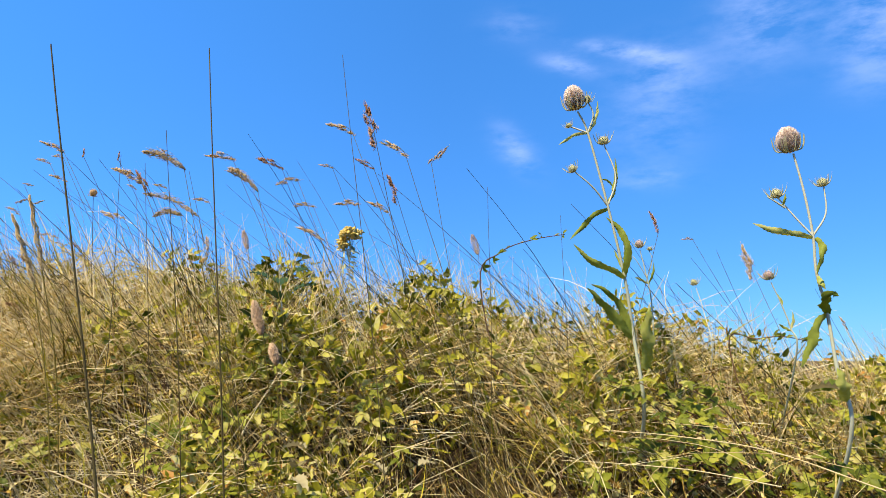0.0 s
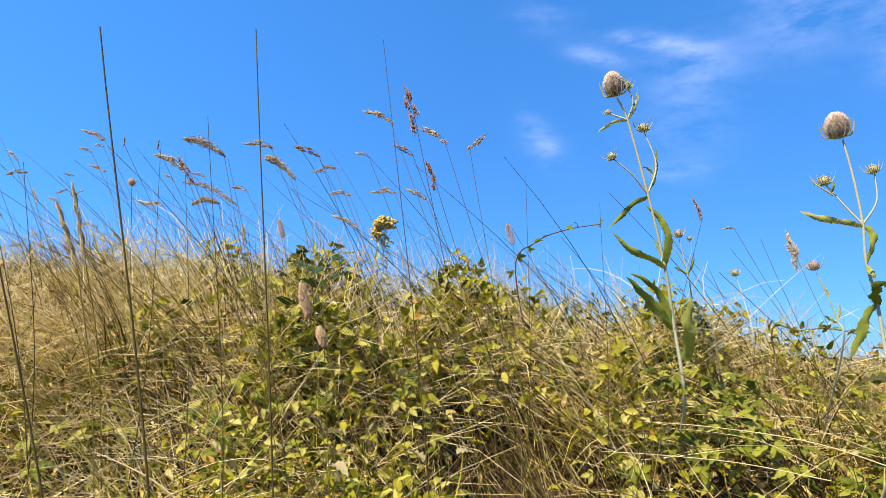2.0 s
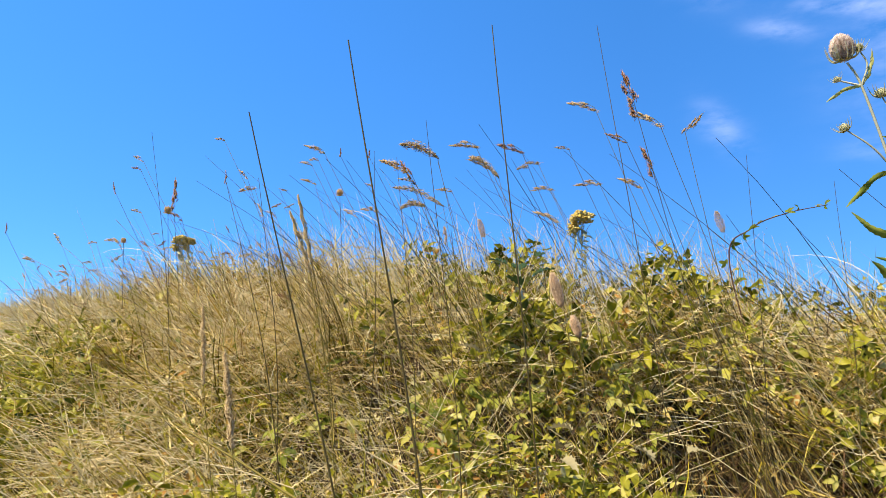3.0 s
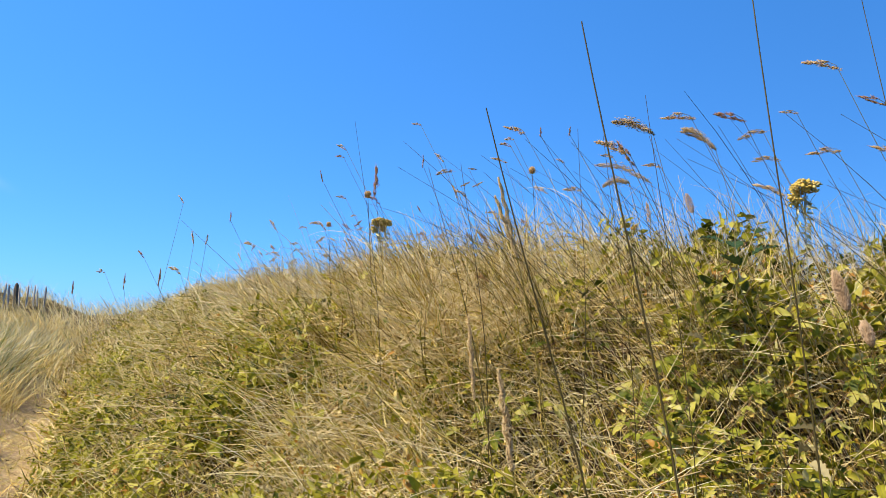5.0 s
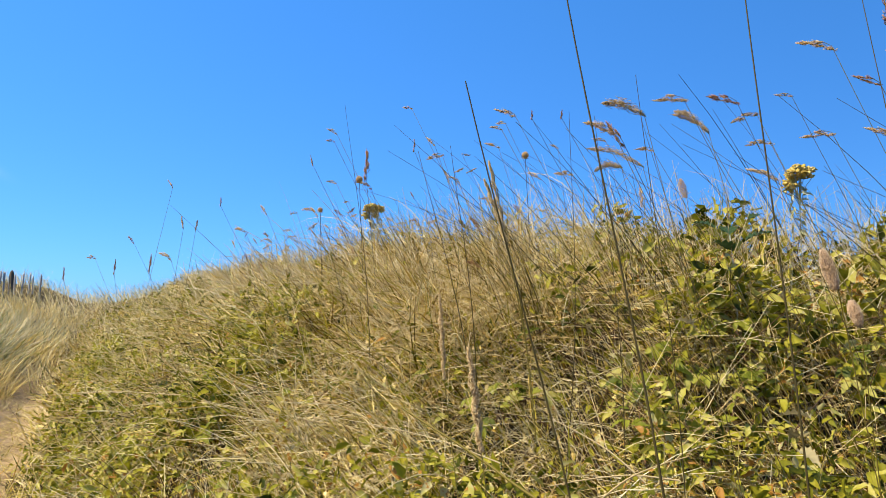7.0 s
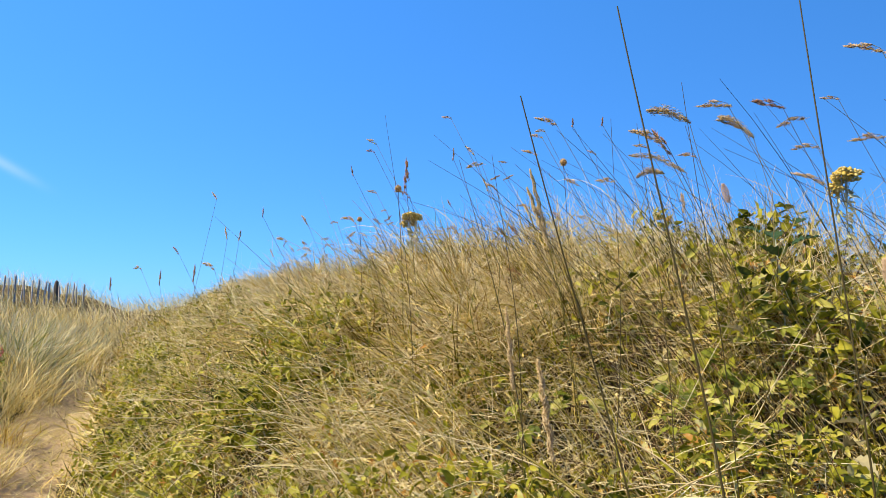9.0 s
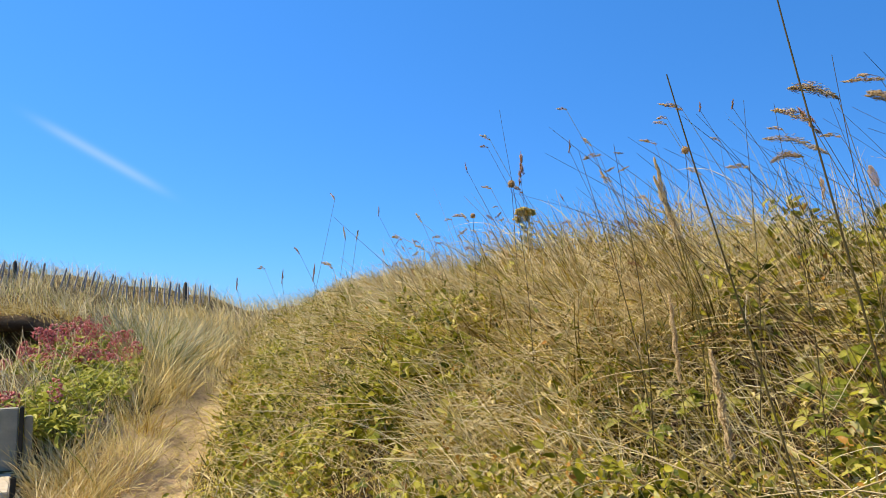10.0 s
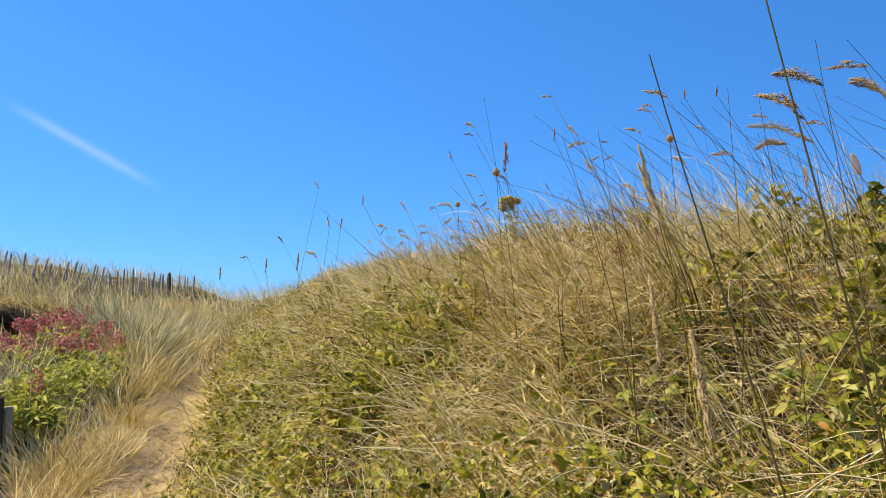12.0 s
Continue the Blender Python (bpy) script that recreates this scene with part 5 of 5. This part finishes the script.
def fog_plume(c, tall, r, lean):
    """A soft fluffy grass plume on a thin stem."""
    base, p = stem_to(c, lean)
    e = thing("soft_plume_grass", base, "grass stem with a soft pinkish-beige plume", "grass stem", "soft plumes")
    part("stem", tube(smooth_path(p, 8), 0.0008, 0.0005, 5), M_STALK, e)
    n = 3600
    t, ph = rng.random(n), rng.uniform(0, 6.28, n)
    rad = r * np.sin(np.pi * (0.1 + 0.85 * t)) ** 0.7 * np.sqrt(rng.random(n))
    pos = np.array(p[-1]) + np.stack([rad * np.cos(ph) - 0.25 * tall * t, rad * np.sin(ph), (t - 0.5) * tall], 1)
    d = np.stack([0.5 * np.cos(ph) - 0.2, 0.5 * np.sin(ph), 1 + 0 * ph], 1)
    part("plume", scatter(SPV * np.array((0.4, 0.4, 2.0)), SPF, frames_of(d, ph), pos, rng.uniform(0.0015, 0.003, n)), M_FOG, e)


fog_plume((-0.225, 0.860, 1.350), 0.040, 0.007, 0.12)
fog_plume((-0.205, 0.860, 1.305), 0.024, 0.006, 0.06)
fog_plume((-0.634, 2.211, 1.680), 0.06, 0.012, 0.1)
fog_plume((0.121, 2.389, 1.694), 0.07, 0.014, 0.05)


def lying_stalk(a, b, r, sag=0.012, label="bleached dead stalk lying across the mat"):
    a, b = Vector(a), Vector(b)
    e = thing("dead_stalk", a, label, "stalk", "dead stalks")
    d = b - a
    part("stem", tube(smooth_path([(0, 0, 0), d * 0.35 + Vector((0, 0, sag)), d * 0.7 + Vector((0, 0, sag * 0.7)), d], 7), r * 0.62, r * 0.35, 7), M_STALKDRY, e)


lying_stalk((0.816, 1.321, 1.059), (0.384, 1.703, 1.130), 0.0022, 0.03)
lying_stalk((0.756, 1.412, 1.106), (0.484, 1.648, 1.153), 0.0014, 0.02)
lying_stalk((0.673, 1.452, 1.061), (0.434, 1.661, 1.119), 0.0013, 0.025)
lying_stalk((0.787, 1.373, 1.091), (0.546, 1.608, 1.089), 0.0013, 0.015)
lying_stalk((0.681, 1.448, 1.045), (0.277, 1.672, 1.065), 0.0018, 0.012)
lying_stalk((-0.525, 1.270, 1.012), (-0.689, 1.248, 1.109), 0.0028)
lying_stalk((-0.552, 1.082, 1.017), (-0.432, 1.156, 1.087), 0.0026)
lying_stalk((-0.924, 1.424, 1.185), (-1.190, 1.331, 1.100), 0.002, 0.012)
lying_stalk((-1.949, 1.449, 1.041), (-2.530, 1.319, 1.005), 0.002, 0.012)
lying_stalk((-0.460, 1.230, 1.033), (-0.665, 1.171, 1.008), 0.0024, 0.012)
lying_stalk((-0.815, 1.301, 1.005), (-1.151, 1.206, 1.075), 0.0022, 0.012)


def dead_leaf(c, size, rx, rz):
    e = tagged(new("dead_leaf", mesh_of("dead_leaf", LV2 * np.array((1.1, 1, 1.5)) * size, LF2, M_DEAD)), "pale withered bramble leaf hanging in the mat", "leaf", "withered leaves")
    e.location, e.rotation_euler = c, (rx, 0.2, rz)


dead_leaf((-0.280, 1.460, 1.117), 0.05, 0.5, 1.2)
dead_leaf((-0.293, 1.458, 1.083), 0.055, 0.3, 0.4)
dead_leaf((-0.301, 1.456, 1.061), 0.045, 0.1, -2.4)
dead_leaf((-0.127, 1.549, 1.052), 0.05, 0.9, 0.9)
dead_leaf((-0.489, 1.523, 1.276), 0.04, 0.8, 2.0)
dead_leaf((-0.055, 1.599, 1.063), 0.045, 0.5, -0.8)
dead_leaf((0.857, 1.526, 1.233), 0.06, 0.4, 1.0)

# ---- left side of the path: fence, valerian, marram, retaining panel ----
PA, PB = Vector((-11.27, 5.80, 0)), Vector((-11.80, 3.40, 0))
step = PB - PA
fence = thing("paling_fence", (PA.x, PA.y, h1(PA.x, PA.y)), "weathered chestnut paling fence along the dune top", "fence")
f0 = Vector(fence.location)


def pale_mesh(h, w, d):
    v = [(-w, -d, -0.1), (w, -d, -0.1), (w, d, -0.1), (-w, d, -0.1), (-w, -d, h * 0.93), (w, -d, h * 0.93), (w * 0.9, d, h * 0.92), (-w * 0.9, d, h * 0.94), (0.1 * w, 0, h)]
    return np.array(v), [np.array([(0, 1, 5, 4), (1, 2, 6, 5), (2, 3, 7, 6), (3, 0, 4, 7)]), np.array([(4, 5, 8), (5, 6, 8), (6, 7, 8), (7, 4, 8)])]


PALES = [mesh_of("pale", *pale_mesh(hh, ww, 0.009), M_PALING) for hh, ww in ((0.58, 0.012), (0.55, 0.010), (0.61, 0.013), (0.52, 0.011))]
POST = mesh_of("post", *pale_mesh(0.53, 0.022, 0.022), M_POST)
fa = -0.16
wire_pts = {0.16: [], 0.34: []}
while fa < 2.2:
    q = PA + step * fa
    z = h1(q.x, q.y) - 0.21 + 0.05 * math.sin(7 * fa)
    ob = part("pale", PALES[int(rng.integers(0, 4))], None, fence)
    ob.location = Vector((q.x, q.y, z)) - f0
    ob.rotation_euler = (rng.normal(0.0, 0.05) - 0.10 * ss(0.25, 0.75, fa) , rng.normal(-0.03, 0.05) - 0.17 * ss(0.3, 0.6, fa), math.atan2(step.y, step.x) + rng.normal(0, 0.3))
    for k in wire_pts:
        wire_pts[k].append(tuple(Vector((q.x, q.y, z + k)) - f0))
    fa += 0.030 + abs(rng.normal(0, 0.005))
for k in (0, 1, 2):
    q = PA + step * k
    ob = part("post", POST, None, fence)
    ob.location = Vector((q.x + 0.03, q.y, h1(q.x, q.y) - 0.13)) - f0
for k, pts in wire_pts.items():
    part("wire", tube(np.array(pts), 0.004, 0.004, 4), M_WIRE, fence)

# rough grass of the left dune
n = 38000
a, b = rng.uniform(3.9, 14.5, n), rng.uniform(-2.5, 7.5, n)
k = (rng.random(n) < np.minimum(1, (6 / a) ** 0.8) * (1 - 0.9 * ss(1.6, 2.1, b) * ss(5.6, 6.4, a) * (1 - ss(8.0, 8.3, a))))
k &= ((np.abs(b - 0.39) > 0.30) | (a > 7.2)) & ((a > 4.75) | (b < 0.95)) & ((b > 0.3) | (a > 7.0))
a, b = a[k], b[k]
x, y = -0.82 * a - 0.57 * (b + 0.4), 0.57 * a - 0.82 * (b + 0.4)
m = len(x)
sel = rng.random(m)
for lo, hi, material, nm, lab in ((0, 0.48, M_PALE, "dune_straw", "dry pale grass on the dune beyond the path"),
                                  (0.48, 0.88, M_CREAM, "dune_pale_grass", "pale bleached grass on the dune"),
                                  (0.88, 1.01, M_GREEN, "dune_green_grass", "sparse green grass on the dune")):
    k = (sel >= lo) & (sel < hi)
    c = int(k.sum())
    stuff(nm, blades(on_ground(x[k], y[k]), math.pi + rng.normal(0, 0.9, c), rng.uniform(0.1, 0.7, c), rng.uniform(0.2, 1.0, c), rng.uniform(0.18, 0.42, c),
                     rng.uniform(0.004, 0.008, c), rng.uniform(0, 3.14, c), 3)[:2], material, lab, "grass")


def tussock(cx, cy, n, spread, length, material, name, label, lean=(0.05, 0.75), thick=1.3):
    a, q = rng.uniform(0, 6.28, n), np.sqrt(rng.random(n)) * spread
    x, y = cx + q * np.cos(a), cy + q * np.sin(a)
    V, F, _ = blades(on_ground(x, y, -0.01), np.where(rng.random(n) < 0.3, math.pi, a) + rng.normal(0, 0.9, n), rng.uniform(*lean, n), rng.uniform(0.2, 1.1, n), rng.uniform(*length, n),
                     thick * rng.uniform(0.0022, 0.005, n), rng.uniform(0, 3.14, n), 5)
    b = np.array((cx, cy, h1(cx, cy)))
    e = thing(name, tuple(b), label, "grass tussock", "tussocks")
    part("blade_tuft", (V - b, F), material, e)
    m = n // 4
    a, q = rng.uniform(0, 6.28, m), np.sqrt(rng.random(m)) * spread * 1.1
    x, y = cx + q * np.cos(a), cy + q * np.sin(a)
    V, F, _ = blades(on_ground(x, y, 0.01), a + rng.normal(0, 0.6, m), rng.uniform(0.6, 1.4, m), rng.uniform(0.2, 0.9, m), rng.uniform(*length, m) * 0.6,
                     rng.uniform(0.003, 0.006, m), rng.uniform(0, 3.14, m), 3)
    part("dead_thatch", (V - b, F), M_PALE, e, "bleached dead thatch")


for cx, cy, n, spread, length, material, lab in (
        (-6.95, 3.2, 420, 0.34, (0.35, 0.7), M_MARRAM, "grey-green marram grass tussock beside the path"),
        (-7.1, 3.3, 160, 0.4, (0.35, 0.6), M_GREEN, "green marram grass blades beside the path"),
        (-6.3, 2.95, 300, 0.28, (0.25, 0.5), M_PALE, "dry brown grass tussock beside the path"),
        (-7.7, 4.0, 330, 0.4, (0.3, 0.55), M_PALE, "bleached marram grass tussock on the dune"),
        (-7.5, 3.55, 240, 0.3, (0.3, 0.55), M_CREAM, "bleached marram grass tussock on the dune"),
        (-8.5, 4.55, 330, 0.4, (0.3, 0.5), M_MARRAM, "pale marram grass tussock on the dune"),
        (-9.6, 5.4, 330, 0.45, (0.25, 0.5), M_PALE, "bleached marram grass tussock on the dune"),
        (-9.3, 4.6, 330, 0.45, (0.25, 0.5), M_PALE, "bleached marram grass tussock on the dune")):
    tussock(cx, cy, n, spread, length, material, "marram_tussock", lab, thick=2.2)
tussock(-4.38, 1.56, 260, 0.2, (0.16, 0.34), M_PALE, "dry_tussock", "dry brown grass tussock at the path's edge")
tussock(-4.62, 1.54, 260, 0.2, (0.14, 0.30), M_PALE, "dry_tussock", "dry brown grass tussock at the path's edge")
tussock(-4.02, 1.22, 240, 0.2, (0.15, 0.32), M_CREAM, "dry_tussock", "dry brown grass tussock at the path's edge")
tussock(-4.35, 1.60, 130, 0.14, (0.12, 0.27), M_PALE, "dry_tussock", "dry brown grass tussock at the path's edge")
tussock(-4.36, 1.74, 120, 0.14, (0.12, 0.27), M_CREAM, "dry_tussock", "dry brown grass tussock at the path's edge")
tussock(-4.51, 1.92, 130, 0.14, (0.12, 0.27), M_PALE, "dry_tussock", "dry brown grass tussock at the path's edge")
tussock(-5.07, 2.26, 170, 0.15, (0.14, 0.28), M_STRAW, "dry_tussock", "dry brown grass tussock at the path's edge")
tussock(-4.47, 1.52, 120, 0.14, (0.12, 0.27), M_CREAM, "dry_tussock", "dry brown grass tussock at the path's edge")
tussock(-5.85, 2.58, 300, 0.22, (0.2, 0.42), M_PALE, "dry_tussock", "dry brown grass tussock at the path's edge")


def valerian(cx, cy, tall, heads, label="red valerian with dense crimson flower heads"):
    g = np.array((cx, cy, h1(cx, cy)))
    e = thing("valerian", tuple(g), label, "flower", "red valerian plants")
    for k in range(heads):
        a, q = rng.uniform(0, 6.28), rng.uniform(0.02, 0.26)
        tip = np.array((q * math.cos(a) - 0.05, q * math.sin(a), tall + rng.uniform(-0.05, 0.09)))
        part("stem", tube(smooth_path([(0.4 * tip[0], 0.4 * tip[1], 0), tip * np.array((0.7, 0.7, 0.55)), tip], 4), 0.003, 0.002, 5), M_VLEAF, e)
        n = 60
        t = rng.random(n)
        r = 0.046 * np.sin(np.pi * (0.15 + 0.75 * t))
        ph = rng.uniform(0, 6.28, n)
        pos = tip + np.stack([0.8 * r * np.cos(ph), r * np.sin(ph), (t - 0.5) * rng.uniform(0.10, 0.16)], 1)
        part("flower_head", scatter(SPV * np.array((2.2, 2.2, 1)), SPF, frames_of(rng.normal(0, 1, (n, 3)) + np.array((0, 0, 0.6)), ph), pos, rng.uniform(0.016, 0.03, n)), M_RED, e)
    n = 150
    a, q = rng.uniform(0, 6.28, n), np.sqrt(rng.random(n)) * 0.24
    pos = np.stack([q * np.cos(a), q * np.sin(a), rng.uniform(0.0, 0.02 + tall * 0.8, n)], 1)
    part("foliage", scatter(LV * np.array((0.8, 1, 1)), LF, leaf_rot(n, (-0.2, -0.3, 0.8), 0.6), pos, rng.uniform(0.05, 0.09, n)), M_VLEAF, e)


for cx, cy, tall, heads in ((-6.3, 1.95, 0.2, 4), (-6.35, 2.15, 0.26, 5), (-6.15, 2.45, 0.34, 5), (-6.6, 2.4, 0.36, 5), (-6.9, 2.75, 0.38, 5), (-7.3, 3.0, 0.36, 4), (-6.3, 2.75, 0.34, 5), (-6.1, 2.15, 0.32, 5), (-6.7, 2.9, 0.34, 5)):
    valerian(cx - 0.06, cy - 0.14, tall - 0.19, heads + 3)
valerian(-4.98, 1.42, 0.2, 3, "low red valerian beside the grey panel")


def green_clump(cx, cy, r, tall, n, label="bright green leafy clump beside the path"):
    g = np.array((cx, cy, h1(cx, cy)))
    e = thing("leafy_clump", tuple(g), label, "weed", "leafy clumps")
    a, q = rng.uniform(0, 6.28, n), np.sqrt(rng.random(n)) * r
    pos = np.stack([q * np.cos(a), q * np.sin(a), tall * (1 - (q / r) ** 2 * 0.6) * (1 - 0.8 * rng.random(n) ** 2)], 1)
    part("foliage", scatter(LV * np.array((0.75, 1, 1)), LF, leaf_rot(n, (-0.2, -0.3, 0.8), 0.5), pos, rng.uniform(0.04, 0.075, n)), M_VLEAF, e)
    items = [tube(smooth_path([(0, 0, 0), pos[j] * 0.5 + np.array((0, 0, 0.02)), pos[j]], 3), 0.003, 0.0015, 4) for j in range(0, n, 14)]
    part("stalks", join(items), M_VLEAF, e)


for cx, cy, r, tall in ((-4.80, 1.56, 0.17, 0.16), (-4.95, 1.62, 0.22, 0.20), (-5.2, 1.74, 0.28, 0.21), (-5.5, 1.98, 0.33, 0.2), (-5.8, 2.2, 0.3, 0.18), (-6.1, 2.42, 0.26, 0.16)):
    green_clump(cx, cy, r, tall, 300)


def box(x0, x1, y0, y1, z0, z1, bev=0.006):
    bm = bmesh.new()
    bmesh.ops.create_cube(bm, size=1)
    for v in bm.verts:
        v.co = Vector(((x0 + x1) / 2 + v.co.x * (x1 - x0), (y0 + y1) / 2 + v.co.y * (y1 - y0), (z0 + z1) / 2 + v.co.z * (z1 - z0)))
    bmesh.ops.bevel(bm, geom=bm.edges[:], offset=bev, segments=2, affect="EDGES")
    me = bpy.data.meshes.new("box")
    bm.to_mesh(me)
    bm.free()
    return me


def boxed(name, dims, material, parent, label=""):
    me = box(*dims)
    me.materials.append(material)
    return part(name, me, material, parent, label)


W0 = Vector((-4.670, 1.395, 0.603))
wall = thing("retaining_wall", (W0.x, W0.y, 0.2), "low grey retaining panel with dark wooden posts below the dune", "wall")
wall.rotation_euler = (0, 0, radians(162))
boxed("panel", (-0.02, 0.06, 0.03, 1.4, -0.2, 0.57), M_CONCRETE, wall)
boxed("post", (-0.035, 0.02, 0.005, 0.028, -0.2, 0.58), M_POST, wall, "dark wooden post")
boxed("panel", (0.0, 0.06, -0.040, 0.003, -0.2, 0.52), M_CONCRETE, wall, "narrow grey end board")
boxed("post", (-0.55, -0.523, 0.02, 0.045, -0.2, 0.30), M_POST, wall, "short dark wooden peg")
boxed("post", (-0.06, -0.022, 0.62, 0.68, -0.2, 0.60), M_POST, wall, "dark wooden post")
boxed("ledge", (-0.52, -0.037, 0.05, 1.4, 0.10, 0.225), M_STEP, wall, "pale sandy concrete ledge")

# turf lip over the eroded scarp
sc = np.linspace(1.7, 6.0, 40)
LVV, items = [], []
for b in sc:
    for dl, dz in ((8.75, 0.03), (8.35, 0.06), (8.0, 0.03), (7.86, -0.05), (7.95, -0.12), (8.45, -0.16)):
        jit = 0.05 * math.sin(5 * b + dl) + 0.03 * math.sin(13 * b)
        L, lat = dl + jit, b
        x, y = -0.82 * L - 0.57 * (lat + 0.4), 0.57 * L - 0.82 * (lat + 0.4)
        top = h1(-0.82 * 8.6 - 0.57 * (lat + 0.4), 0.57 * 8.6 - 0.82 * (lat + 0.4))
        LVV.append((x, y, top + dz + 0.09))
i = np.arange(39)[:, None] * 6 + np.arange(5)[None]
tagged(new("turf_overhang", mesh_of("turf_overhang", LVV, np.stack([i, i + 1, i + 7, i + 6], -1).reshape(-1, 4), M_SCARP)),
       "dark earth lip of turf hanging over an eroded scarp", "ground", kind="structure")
b = rng.uniform(1.7, 6.0, 2600)
L = rng.uniform(7.85, 8.7, 2600)
x, y = -0.82 * L - 0.57 * (b + 0.4), 0.57 * L - 0.82 * (b + 0.4)
zt = height(-0.82 * 8.6 - 0.57 * (b + 0.4), 0.57 * 8.6 - 0.82 * (b + 0.4)) + 0.11
stuff("overhang_grass", blades(np.stack([x, y, zt], 1), rng.normal(-0.6, 0.6, 2600), rng.uniform(0.2, 1.3, 2600), rng.uniform(0.3, 1.4, 2600), rng.uniform(0.15, 0.4, 2600),
                               rng.uniform(0.004, 0.008, 2600), rng.uniform(0, 3.14, 2600))[:2], M_STRAW, "dry grass hanging over the scarp", "grass")

# straw litter on the path
n = 11000
a, b = rng.uniform(0.5, 8.4, n), rng.uniform(0.05, 0.85, n)
x, y = -0.82 * a - 0.57 * (b + 0.4), 0.57 * a - 0.82 * (b + 0.4)
stuff("path_litter", blades(on_ground(x, y, 0.022), rng.uniform(0, 6.28, n), rng.uniform(1.0, 1.56, n), rng.uniform(0, 0.3, n), rng.uniform(0.04, 0.2, n), rng.uniform(0.002, 0.005, n),
                            np.zeros(n), 1)[:2], M_PALE, "bits of dry straw lying on the sand", "litter")
n = 3500
a, b = rng.uniform(0.5, 8.4, n), rng.uniform(0.05, 0.95, n)
x, y = -0.82 * a - 0.57 * (b + 0.4), 0.57 * a - 0.82 * (b + 0.4)
stuff("brown_litter", blades(on_ground(x, y, 0.022), rng.uniform(0, 6.28, n), rng.uniform(0.9, 1.56, n), rng.uniform(0, 0.4, n), rng.uniform(0.03, 0.15, n), rng.uniform(0.003, 0.007, n),
                             np.zeros(n), 1)[:2], M_OLIVE, "brown broken grass trodden into the sand", "litter")

# thin grass over the open ground round about
n = 45000
x, y = rng.uniform(-13, 6, n), rng.uniform(-4, 12, n)
k = (np.abs(left_of_path(x, y) - 0.48) > 0.38) & ((y < foot_of(x) - 0.05) | (y > foot_of(x) + 2.2)) & (np.hypot(x, y) > 0.7) & ((along_path(x, y) < 4) | (left_of_path(x, y) < 0.2))
x, y = x[k], y[k]
m = len(x)
stuff("open_grass", blades(on_ground(x, y), rng.uniform(0, 6.28, m), rng.uniform(0.1, 0.9, m), rng.uniform(0.2, 1.0, m), rng.uniform(0.10, 0.30, m),
                           rng.uniform(0.008, 0.016, m), rng.uniform(0, 3.14, m), 1)[:2], M_STRAW, "short thin grass over the open ground", "grass")
